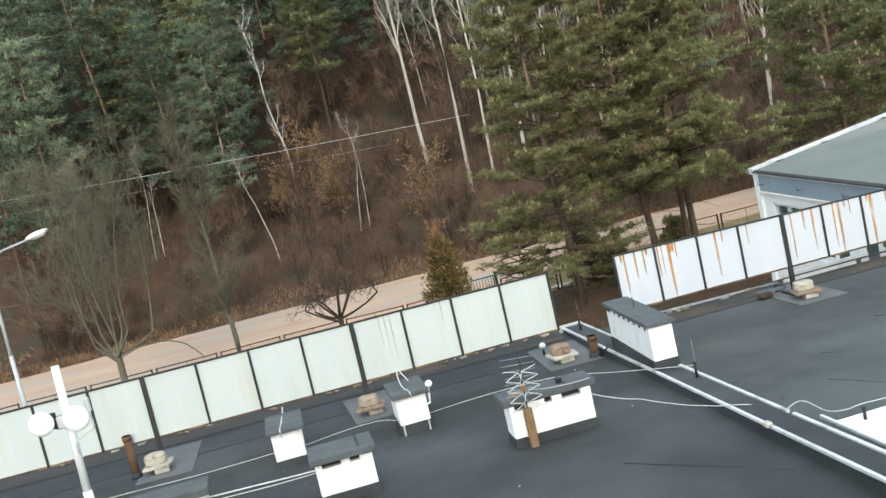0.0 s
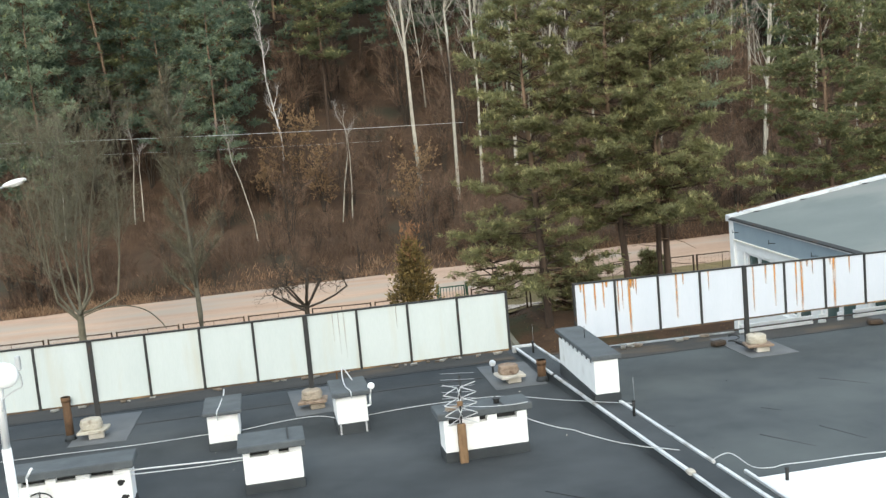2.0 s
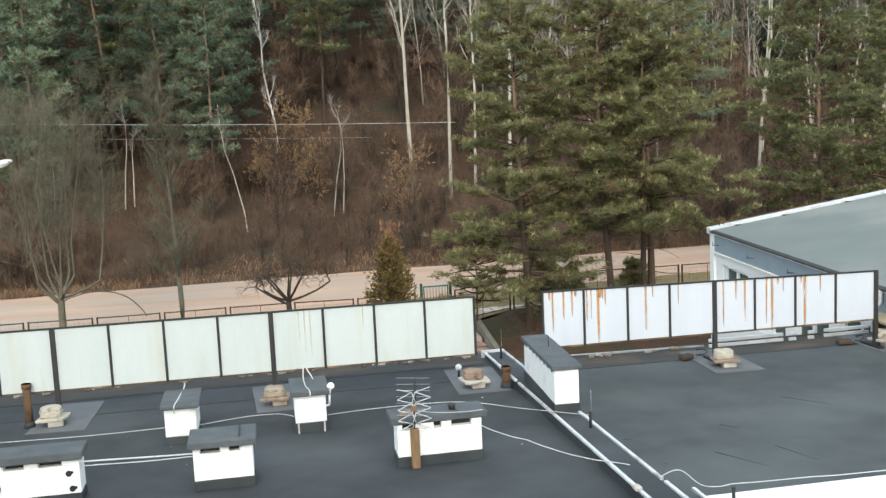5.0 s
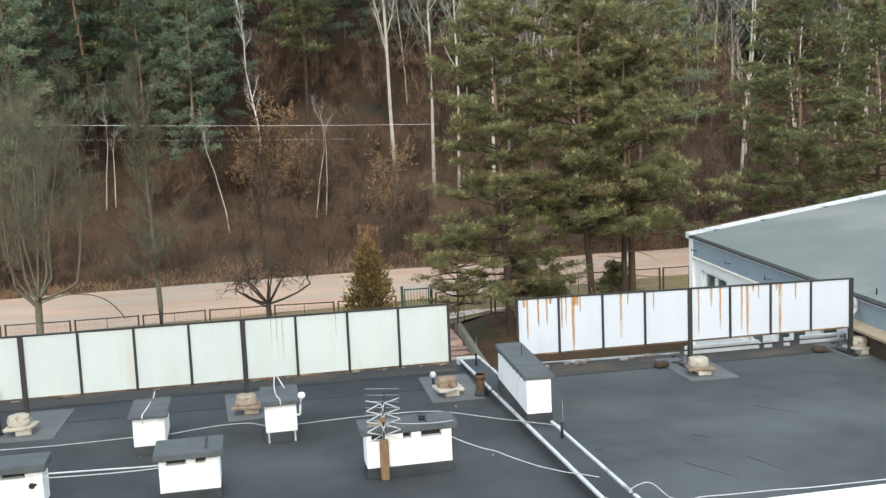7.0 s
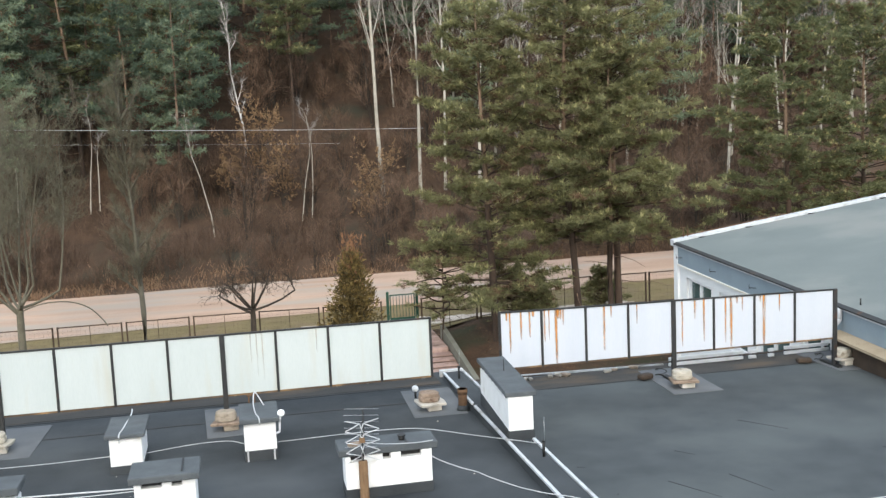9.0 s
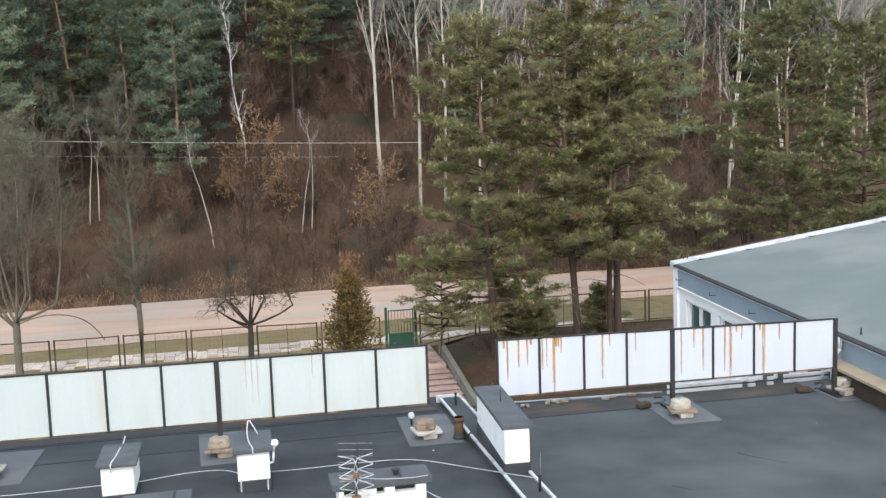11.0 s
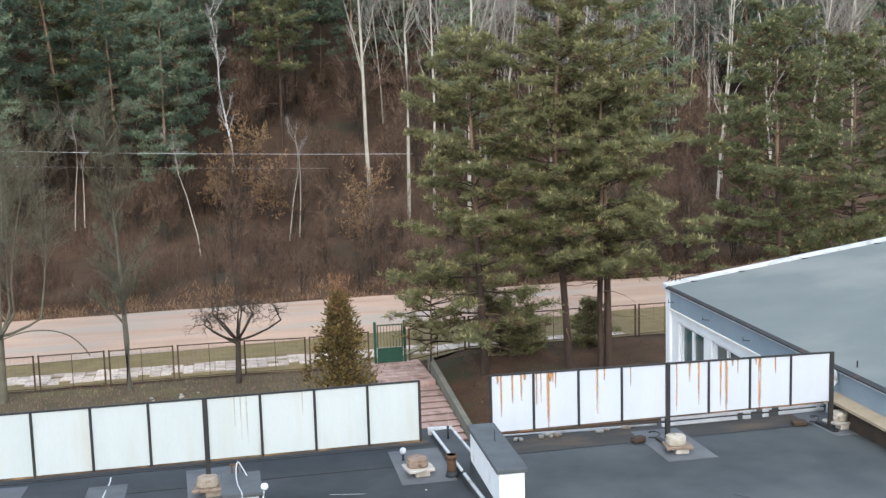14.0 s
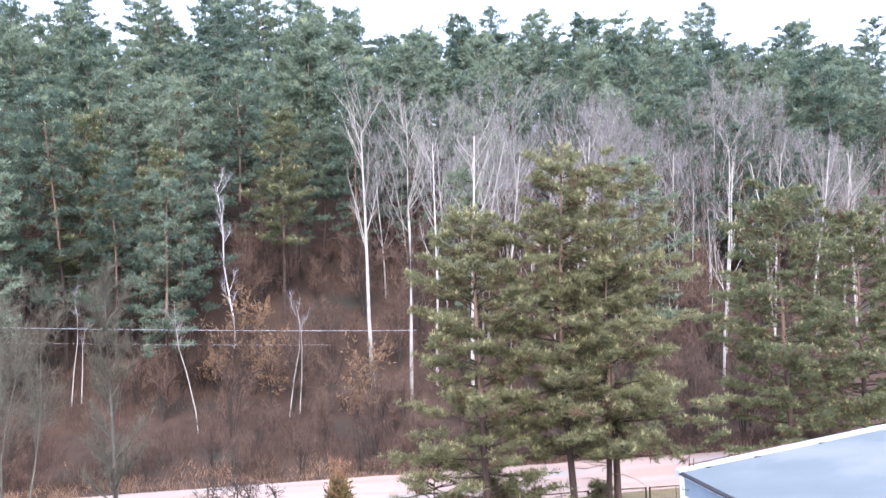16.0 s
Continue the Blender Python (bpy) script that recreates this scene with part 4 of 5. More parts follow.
part("roof_hook", rods(((x0, y0, z0), (x0, y0, z0 + 0.35), 0.02), ((x0 + 0.15, y0, z0), (x0 + 0.15, y0, z0 + 0.28), 0.02), n=6), "rust", nb)
part("back_flashing", slab_quad(bmesh.new(), [nb_p(0.4, 31.06, 0.1), nb_p(4.2, 31.06, 0.1), nb_p(4.2, 31.12, 0.1), nb_p(0.4, 31.12, 0.1)], 0.12), "rust", nb, "rusty strip behind the verge")
# downpipe elbow
px, py, pz = nb_p(-0.06, 20.6, -0.05)
part("downpipe", joint(bmesh.new(), [(px, py, pz), (px, py, pz - 0.3), (px - 0.22, py - 0.1, pz - 0.42), (px - 0.26, py - 0.1, pz - 1.0)], 0.055, 12), "tin", nb, "pale downpipe with an elbow")
for y in (20.3, 18.6):
    x0, y0, z0 = nb_p(0.3, y, 0.0)
    part("roof_clip", rods(((x0, y0, z0), (x0, y0, z0 + 0.16), 0.02), n=6), "black", nb)

# white rails along the back edge of the roof
for x0, x1, y in ((12.55, 14.5, 21.38), (14.65, 14.84, 21.36), (15.17, 15.32, 21.36), (15.64, 16.85, 21.42)):
    b = thing("white_rail", "low white painted double rail at the roof edge", "rail", "white rails", m=pose(x0, y, 0))
    w = x1 - x0
    part("lower_board", boxes((0, w, -0.03, 0.03, -0.005, 0.085), bev=0.006), "plaster", b)
    part("upper_board", boxes((0, w, -0.03, 0.03, 0.135, 0.215), bev=0.006), "plaster", b)
    for u in (0.03, w - 0.07):
        part("stud", boxes((u, u + 0.04, 0.03, 0.06, -0.005, 0.2)), "frame", b)
et = finish("edge_flashing", box(bmesh.new(), 8.2, 12.5, -0.02, 0.02, 0.0, 0.045, m=pose(0, 22.33, 0, 0, 0, -3.7)), "tin")
tagged(et, "thin pale tin flashing along the roof edge", "flashing", kind="structure")

# ---- fence, gate, path, stairs ----
FY = 46.8


def fence_bay(xa, xb, y):
    za, zb = ground_z(xa, y), ground_z(xb, y)
    ob = thing("fence_bay", "rusty brown steel-framed wire mesh fence bay", "fence", "street fence")
    ha, hb = za + 1.62, zb + 1.62
    for x, z, h in ((xa, za, ha), (xb, zb, hb)):
        part("post", boxes((x - 0.035, x + 0.035, y - 0.035, y + 0.035, z - 0.1, h + 0.04)), "fence", ob)
    part("bar", rods((((xa + xb) / 2, y, za + 0.15), ((xa + xb) / 2, y, (ha + hb) / 2), 0.016), n=5), "fence", ob)
    part("top_rail", rods(((xa, y, ha), (xb, y, hb), 0.03), n=6), "fence", ob)
    part("bottom_rail", rods(((xa, y, za + 0.14), (xb, y, zb + 0.14), 0.022), n=6), "fence", ob)
    bm = bmesh.new()
    n = 14
    for i in range(1, n):
        x = xa + (xb - xa) * i / n
        rod(bm, (x, y, za + 0.14), (x, y, ha - 0.02), 0.0022, n=3)
    for k in range(1, 8):
        z = 0.14 + k * 0.185
        rod(bm, (xa, y, za + z), (xb, y, zb + z), 0.0022, n=3)
    part("wire_mesh", bm, "fence", ob)
    return ob


xs = [-23.6 + 3.0 * i for i in range(11)]
for a in xs:
    fence_bay(a, a + 2.78, FY)
for a in [11.15 + 2.95 * i for i in range(12)]:
    fence_bay(a, a + 2.75, FY)

gz = ground_z(10.2, FY)
gate = thing("garden_gate", "dark green steel garden gate with a solid lower panel", "gate", m=pose(9.5, FY, gz))
for x in (0.0, 1.43):
    part("post", boxes((x - 0.06, x + 0.06, -0.06, 0.06, -0.1, 2.1), bev=0.006), "gate", gate)
part("lower_panel", boxes((0.12, 1.3, -0.02, 0.02, 0.1, 0.78), bev=0.004), "gate", gate, "solid green sheet")
part("leaf_frame", boxes((0.1, 0.15, -0.025, 0.025, 0.08, 1.95), (1.28, 1.33, -0.025, 0.025, 0.08, 1.95), (0.15, 1.28, -0.025, 0.025, 1.9, 1.95), (0.15, 1.28, -0.025, 0.025, 0.78, 0.82)), "gate", gate)
for k in range(7):
    part("bar", rods(((0.28 + 0.15 * k, 0, 0.8), (0.28 + 0.15 * k, 0, 1.92), 0.012), n=6), "gate", gate)

path = thing("garden_path", "pinkish paved landing and path inside the gate", "path", kind="structure")
r9 = random.Random(9)
m_tile = None
for i in range(5):
    for j in range(8):
        xx, yy = 9.1 + 0.5 * i, 43.0 + 0.5 * j
        if yy > 46.6:
            continue
        zz = -4.2 + 0.02 * (yy - 43) 
        if m_tile is None:
            t = part("paving_slab", boxes((0.002, 0.498, 0.002, 0.498, -0.4, 0.06), bev=0.003), "paving", path)
            m_tile = t.data
        else:
            t = new("paving_slab", m_tile)
            t.parent = path
        t.location = (xx, yy, zz + 0.12)
stairs = thing("garden_stairs", "worn pinkish concrete steps down from the gate", "stairs", kind="structure")
for k in range(11):
    yy = 43.0 - 0.62 * k
    zt = -4.23 - 0.095 * k
    # riser colour is darkened to give the steps their shade
    step = part("step", boxes((10.1, 11.65, yy - 0.6, yy, zt - 0.5, zt - 0.05)), "riser", stairs, "dark concrete riser, its shade put in the colour")
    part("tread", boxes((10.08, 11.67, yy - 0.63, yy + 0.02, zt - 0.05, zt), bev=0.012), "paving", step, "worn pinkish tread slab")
sw = thing("stair_wall", "low mossy concrete wall beside the garden steps", "wall", kind="structure")
bm = bmesh.new()
slab_quad(bm, [(11.7, 34.5, -5.0), (11.92, 34.5, -5.0), (11.92, 45.2, -3.45), (11.7, 45.2, -3.45)], 1.4)
part("wall", bm, "moss_wall", sw)

pv = thing("pavement", "pale concrete slab pavement behind the fence", "pavement", kind="structure")
m_tile = None
for i in range(74):
    for j in range(4):
        xx, yy = -14.0 + 0.5 * i, 47.6 + 0.5 * j + 0.013 * i
        if (xx > 12 and j == 3) or r9.random() < 0.05:
            continue
        if m_tile is None:
            t = part("slab", boxes((0.01, 0.485, 0.01, 0.49, -0.2, 0.05), bev=0.008), "pavement", pv)
            m_tile = t.data
        else:
            t = new("slab", m_tile)
            t.parent = pv
        t.location = (xx, yy + r9.uniform(-0.05, 0.05), ground_z(xx, yy) + 0.035 + r9.uniform(-0.03, 0.02))

# street lamp
sl = thing("street_lamp", "grey street lamp column with a white luminaire head", "street lamp", m=pose(-10.95, 44.5, ground_z(-10.95, 44.5)))
part("column", rods(((0, 0, 0), (0, 0, 4.2), 0.11, 0.09), ((0, 0, 4.2), (0.05, 0, 8.0), 0.08, 0.055), n=12), "lamp_grey", sl)
part("arm", joint(bmesh.new(), [(0.05, 0, 8.0), (0.3, 0, 8.45), (0.85, 0, 8.65), (1.95, 0, 8.85)], 0.045, 8), "lamp_grey", sl)
bm = bmesh.new()
bmesh.ops.create_uvsphere(bm, u_segments=16, v_segments=10, radius=1, matrix=pose(2.35, 0, 8.98, 0, -12, 0) @ Matrix.Diagonal((0.52, 0.2, 0.14, 1)))
head = part("head", bm, "white_plastic", sl)
bm = bmesh.new()
bmesh.ops.create_uvsphere(bm, u_segments=12, v_segments=8, radius=1, matrix=pose(2.4, 0, 8.93, 0, -12, 0) @ Matrix.Diagonal((0.36, 0.15, 0.12, 1)))
part("lens", bm, "white_plastic", head)

# overhead wires
for dz, x1, r in ((0.08, 13.2, 0.012), (-0.68, 8.5, 0.004)):
    pts = [(x, 55.0, 6.42 - 0.04 * (x + 8) + 0.0006 * (x - 2) ** 2 + dz) for x in np.linspace(-45, x1, 12)]
    tagged(tube("overhead_wire", pts, r, "cable"), "pale overhead power line crossing before the wood", "power line", "overhead wires")


# ---- trees ----
def blades(c, d, length, width, rng):
    """Thin triangles from centres c along directions d."""
    n = len(c)
    side = np.cross(d, rng.normal(size=(n, 3)))
    side /= np.linalg.norm(side, axis=1)[:, None] + 1e-9
    v = np.empty((n, 3, 3))
    w = (width * rng.uniform(0.6, 1.3, n))[:, None]
    l = (length * rng.uniform(0.6, 1.3, n))[:, None]
    v[:, 0] = c - side * w
    v[:, 1] = c + side * w
    v[:, 2] = c + d * l
    return v.reshape(-1, 3), np.arange(3 * n).reshape(-1, 3)


class Sticks:
    """Collects tapered limbs as square tubes."""
    def __init__(self):
        self.v, self.f = [], []

    def limb(self, pts, r0, r1, n=5):
        base = len(self.v)
        k = len(pts)
        for i, p in enumerate(pts):
            d = (pts[min(i + 1, k - 1)] - pts[max(i - 1, 0)])
            q = d.to_track_quat("Z", "Y").to_matrix()
            r = r0 + (r1 - r0) * i / (k - 1)
            for j in range(n):
                a = 2 * math.pi * j / n
                self.v.append(p + q @ Vector((r * math.cos(a), r * math.sin(a), 0)))
            if i:
                for j in range(n):
                    self.f.append((base + (i - 1) * n + j, base + (i - 1) * n + (j + 1) % n, base + i * n + (j + 1) % n, base + i * n + j))


def wander(p, d, length, steps, r, jit=0.12, up=0.0):
    pts = [p.copy()]
    d = d.normalized()
    for _ in range(steps):
        d = (d + Vector((r.gauss(0, jit), r.gauss(0, jit), r.gauss(0, jit) + up))).normalized()
        p = p + d * (length / steps)
        pts.append(p.copy())
    return pts, d


def pine(name, seed, H, crown_from, spread, twigs, per, blade, width, needle, tip, label, trunk_r=0.17, dead=6, gap=0.6, low=0.75, shoots=0.34, brown=0.11, lean=0.0, pad=1.0):
    """Scots pine: bare lower trunk, orange upper trunk, uneven limbs whose side twigs carry flat pads of needles,
    upright shoots on top of the pads, coloured pale as if lit.
    """
    r, rng = random.Random(seed), np.random.default_rng(seed)
    ob = thing(name, label, "pine tree", "pines")
    st, upper = Sticks(), Sticks()
    trunk, _ = wander(Vector((0, 0, -0.3)), Vector((lean, 0, 1)), H * 0.97, 12, r, 0.025, 0.15)
    st.limb(trunk[:6], trunk_r, trunk_r * 0.68, 8)
    upper.limb(trunk[5:], trunk_r * 0.68, 0.03, 7)

    def at(h):
        t = min(max(h / H * 12, 0), 11.99)
        i = int(t)
        return trunk[i].lerp(trunk[i + 1], t - i)

    needles, shoot, old = [], [], []
    h = crown_from
    while h < H * 0.975:
        f = (h - crown_from) / (H - crown_from)
        reach = spread * (math.sqrt(max(0.0, 1 - f ** 1.9)) * 0.86 + 0.14) * (low + (1 - low) * min(1, f * 4))
        n = r.choice((4, 5, 5, 6))
        az0 = r.uniform(0, 6.283)
        for b in range(n):
            az = az0 + 6.283 * b / n + r.uniform(-0.45, 0.45)
            L = reach * r.uniform(0.45, 1.12) * (1 + 0.35 * noise.noise(Vector((math.cos(az) * 1.2, math.sin(az) * 1.2, h * 0.28 + seed))))
            rise = r.uniform(-0.12, 0.22) + 0.7 * f ** 2
            pts, _ = wander(at(h + r.uniform(-0.25, 0.25)), Vector((math.cos(az), math.sin(az), rise)), L, 4, r, 0.12, 0.05)
            st.limb(pts, 0.038 * (1 - f) + 0.012, 0.008, 4)
            for k in range(max(3, int(twigs * L / spread))):
                t = (1 - 0.72 * r.random() ** 1.2) * 3.999
                i = int(t)
                q = pts[i].lerp(pts[i + 1], t - i)
                ta = az + r.uniform(-1.25, 1.25)
                tl = (0.2 + 0.14 * L) * r.uniform(0.6, 1.3) * pad
                e = q + Vector((math.cos(ta) * tl, math.sin(ta) * tl, r.uniform(-0.22, 0.2) * tl))
                for m in (0.35, 0.7, 1.0):
                    p = q.lerp(e, m) + Vector((r.gauss(0, 0.07), r.gauss(0, 0.07), r.gauss(0, 0.045))) * pad
                    (old if r.random() < brown * (2.2 - 2 * t / 4) else needles).append(p)
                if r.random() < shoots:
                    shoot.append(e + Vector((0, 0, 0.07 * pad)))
        h += gap * r.uniform(0.75, 1.3) * (H / 15)
    for _ in range(twigs):
        p = at(H * 0.975) + Vector((r.gauss(0, 0.25), r.gauss(0, 0.25), r.gauss(-0.1, 0.22)))
        needles.append(p)
        shoot.append(p + Vector((0, 0, 0.1)))
    for _ in range(dead):
        az = r.uniform(0, 6.283)
        pts, _ = wander(at(r.uniform(crown_from * 0.45, crown_from * 1.3)), Vector((math.cos(az), math.sin(az), -0.05)), r.uniform(0.5, spread * 0.75), 3, r, 0.2)
        upper.limb(pts, 0.024, 0.006, 4)
    raw("trunk", [tuple(p) for p in st.v], st.f, "bark_pine", ob, "scaly brown trunk with limbs", True)
    raw("upper_trunk", [tuple(p) for p in upper.v], upper.f, "bark_upper", ob, "orange upper trunk and dead limbs", True)
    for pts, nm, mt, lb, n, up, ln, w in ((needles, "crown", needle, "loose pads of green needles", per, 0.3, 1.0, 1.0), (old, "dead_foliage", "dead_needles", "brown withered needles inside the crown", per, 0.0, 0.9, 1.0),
                                          (shoot, "shoot_crown", tip, "upright shoots coloured pale for the lit pad tops", max(4, per // 2), 2.4, 0.85, 0.85)):
        if not pts:
            continue
        c = np.repeat(np.array([tuple(p) for p in pts]), n, axis=0)
        d = rng.normal(size=c.shape)
        d[:, 2] = d[:, 2] * 0.7 + up
        d /= np.linalg.norm(d, axis=1)[:, None]
        c = c + rng.normal(size=c.shape) * (np.array([0.30, 0.30, 0.14]) * blade * (0.45 if nm == "shoot_crown" else 1.0))
        v, f = blades(c, d, blade * ln, width * w, rng)
        raw(nm, v, f, mt, ob, lb)["kind"] = "stuff"
    return ob


def bare(name, seed, H, r0, label, category, bark, twig, spread=0.35, levels=3, kids=5, twigs=900, lean=0.0, twig_len=0.5, twig_w=0.008, up=0.10, stems=1, jit=0.06, twist=0.6, droop=0.0, start=0.35, limb=1.0, limb_r=0.55, steps0=5, split=0.0, flare=1.0, spine=()):
    """Leafless tree: forked tapered limbs and many fine twigs."""
    r, rng = random.Random(seed), np.random.default_rng(seed)
    ob = thing(name, label, category)
    st = Sticks()
    tips = []

    def grow(p, d, L, rad, lev):
        steps = steps0 if lev == 0 else steps0 - 1
        pts, dd = wander(p, d, L, steps, r, jit * (1 + 0.8 * lev), up)
        if lev == 0 and spine:
            pts = [Vector((sx, 0.0, sz)) for sx, sz in spine]
            steps = len(pts) - 1
        st.limb(pts, rad, max(rad * (0.16 if spine else 0.35 if lev == 0 else 0.3), 0.006), 6 if lev == 0 else (4 if lev == 1 else 3))
        if lev >= 1:
            tips.append((pts, lev))
        if lev < levels:
            for k in range(kids if lev == 0 else max(2, kids - 1 - lev)):
                t = r.uniform(start if lev == 0 else 0.25, 1.0) * (steps - 0.001)
                i = int(t)
                q = pts[i].lerp(pts[i + 1], t - i)
                az = r.uniform(0, 2 * math.pi)
                s = spread * r.uniform(0.7, 1.5)
                nd = (pts[i + 1] - pts[i]).normalized() + Vector((math.cos(az) * s * 1.6, math.sin(az) * s * 1.6, r.uniform(-0.1, 0.3) - droop))
                grow(q, nd, L * r.uniform(0.35, 0.6) * (1.1 - 0.4 * t / steps) * limb, rad * (1 - 0.6 * t / steps) * limb_r, lev + 1)

    if split:
        trunk, _ = wander(Vector((0, 0, -0.2)), Vector((0, 0, 1)), split + 0.2, 4, r, 0.03)
        st.limb(trunk, r0, r0 * 0.8, 8)
    for s in range(stems):
        if split:
            az = 6.283 * s / stems + r.uniform(-0.3, 0.3)
            o = flare * (0.55 if s % 3 else 1.1)
            top = trunk[-1] - Vector((0, 0, r.uniform(0, 0.35)))
            bend, _ = wander(top, Vector((math.cos(az) * o, math.sin(az) * o, 0.45 if s % 3 else 0.15)), 0.9 + o, 3, r, 0.08, 0.12)
            st.limb(bend, r0 * 0.4, r0 * 0.25, 6)
            grow(bend[-1], Vector((math.cos(az) * 0.16, math.sin(az) * 0.16, 1)), (H - split) * r.uniform(0.62, 0.95), r0 * 0.25, 0)
            continue
        d = Vector((lean + r.gauss(0, 0.12 if stems > 1 else 0), r.gauss(0, 0.12 if stems > 1 else 0.0), 1))
        grow(Vector((r.gauss(0, 0.1) if stems > 1 else 0, 0, -0.2)), d, H * (r.uniform(0.6, 1) if stems > 1 else 1) * 0.9, r0, 0)
    raw("trunk", [tuple(p) for p in st.v], st.f, bark, ob, "leafless trunk and limbs", True)
    cs, ds = [], []
    for _ in range(twigs):
        pts, lev = r.choice(tips)
        t = r.uniform(0.15, 1) * (len(pts) - 1.001)
        i = int(t)
        cs.append(pts[i].lerp(pts[i + 1], t - i))
        ds.append((pts[i + 1] - pts[i]).normalized() + Vector((r.gauss(0, twist), r.gauss(0, twist), r.gauss(0.2, 0.45) - droop)))
    c, d = np.array([tuple(p) for p in cs]), np.array([tuple(p) for p in ds])
    d /= np.linalg.norm(d, axis=1)[:, None]
    v, f = blades(c, d, twig_len, twig_w, rng)
    raw("brushwood", v, f, twig, ob, "fine bare twigs")["kind"] = "stuff"
    return ob


def plant(ob, x, y, rz=0.0, s=1.0, z=None):
    ob.matrix_basis = pose(x, y, (ground_z(x, y) if z is None else z), 0, 0, rz) @ Matrix.Diagonal((s, s, s, 1))
    return ob


# pines in front of the road, one by one
PL = "tall Scots pine with olive needles behind the building"
for seed, H, cf, sp, x, y, tr, low, lean in ((11, 16.0, 2.7, 3.1, 13.83, 42.7, 0.2, 1.15, -0.01), (12, 19.2, 5.0, 3.3, 17.55, 42.0, 0.19, 0.9, -0.015), (13, 18.0, 4.8, 4.3, 19.44, 42.2, 0.19, 0.95, 0.05), (14, 13.8, 5.2, 3.0, 19.06, 42.1, 0.17, 0.9, 0.0),
                                             (15, 17.9, 3.0, 5.2, 35.0, 54.0, 0.2, 0.95, -0.01), (16, 16.6, 3.0, 5.4, 42.4, 57.5, 0.2, 0.95, 0.0)):
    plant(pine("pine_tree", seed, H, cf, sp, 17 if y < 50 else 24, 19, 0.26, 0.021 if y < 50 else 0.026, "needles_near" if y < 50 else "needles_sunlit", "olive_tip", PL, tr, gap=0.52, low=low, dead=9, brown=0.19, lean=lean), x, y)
for i, (x, y, h, sp, cf) in enumerate(((15.3, 45.3, 2.7, 1.3, 0.2), (19.8, 45.4, 2.4, 1.0, 0.2), (11.7, 44.6, 6.0, 2.5, 1.8), (16.6, 45.6, 2.2, 1.1, 0.2))):
    plant(pine("young_pine", 30 + i, h, cf, sp, 7, 13, 0.2, 0.017, "needles_near", "olive_tip", "low bushy young pine by the fence", 0.05, dead=0, gap=0.9 if h < 5 else 0.75, brown=0.22, pad=0.9), x, y)
for seed, H, cf, sp, x, y in ((17, 17.0, 5.5, 3.3, -1.4, 87.5), (18, 19.5, 7.5, 3.3, 8.3, 90.0), (19, 20.0, 6.0, 3.5, -8.0, 86.0)):
    plant(pine("hill_pine", seed, H, cf, sp, 13, 13, 0.36, 0.038, "needles_sunlit", "olive_tip", "olive green pine at the edge of the wood", 0.16, gap=0.7, dead=6, pad=1.15), x, y)

# thuja before the fence
th = thing("thuja", "pointed brown-green thuja bush on the lawn", "conifer bush")
rr, rg = random.Random(3), np.random.default_rng(3)
st = Sticks()
tp, _ = wander(Vector((0, 0, -0.2)), Vector((0, 0, 1)), 6.3, 8, rr, 0.02, 0.2)
st.limb(tp, 0.11, 0.015, 6)
cs, ds = [], []
for i in range(1100):
    h = 6.4 * rr.random() ** 1.2
    az, f = rr.uniform(0, 6.283), 1 - h / 6.5
    R = 1.22 * f ** 0.72 * rr.uniform(0.45, 1.1) * (1 + 1.1 * noise.noise(Vector((math.cos(az) * 2.4, math.sin(az) * 2.4, h * 1.5))))
    for k in range(16):
        cs.append((R * math.cos(az) + rr.gauss(0, 0.1), R * math.sin(az) + rr.gauss(0, 0.1), h + rr.gauss(0, 0.13)))
        ds.append((math.cos(az) * 0.8 + rr.gauss(0, 0.45), math.sin(az) * 0.8 + rr.gauss(0, 0.45), 0.6 + rr.gauss(0, 0.45)))
raw("trunk", [tuple(p) for p in st.v], st.f, "bark_dark", th, smooth=True)
d = np.array(ds)
d /= np.linalg.norm(d, axis=1)[:, None]
v, f = blades(np.array(cs), d, 0.13, 0.034, rg)
raw("crown", v, f, "thuja", th, "dense brownish sprays")
c = np.array([(rr.gauss(0, 0.16), rr.gauss(0, 0.16), 5.5 + rr.uniform(0, 1.5)) for _ in range(320)])
d = np.array([(rr.gauss(0, 0.35), rr.gauss(0, 0.35), 1.0) for _ in range(320)])
v, f = blades(c, d / np.linalg.norm(d, axis=1)[:, None], 0.15, 0.022, rg)
raw("brown_tip", v, f, "thuja_tip", th, "withered brown top")["kind"] = "stuff"
plant(th, 6.2, 32.0, 0, 1.12)

# leafless trees along the fence
plant(bare("leafless_tree", 21, 11.4, 0.19, "bushy leafless tree with forked trunk inside the fence", "tree", "bark_grey", "twig_green", spread=0.5, levels=2, kids=15, twigs=19000, twig_len=0.5, twig_w=0.0055, twist=0.6, start=0.05, up=0.08, jit=0.1, stems=8, split=2.9, limb=0.85, limb_r=0.3, flare=0.85), -6.85, 45.2)
tube("drooping_limb", [(0.1, 0, 2.75), (0.6, -0.1, 2.95), (1.3, -0.15, 3.1), (2.2, -0.15, 3.05), (2.9, -0.1, 2.75), (3.4, -0.1, 2.25), (3.65, -0.1, 1.85)], 0.028, "bark_grey", bpy.data.objects["leafless_tree"], "long arching bare limb")
plant(bare("leafless_tree", 22, 12.2, 0.16, "slender leafless tree with upright twigs inside the fence", "tree", "bark_grey", "twig_green", spread=0.55, levels=2, kids=34, jit=0.06, twigs=9000, twig_len=0.48, twig_w=0.0055, twist=0.55, start=0.2, up=0.1, limb=0.42, limb_r=0.5,
           spine=((0.0, -0.2), (0.02, 2.2), (-0.04, 4.4), (-0.12, 6.6), (-0.25, 9.0), (-0.35, 12.0))), -1.72, 45.7)
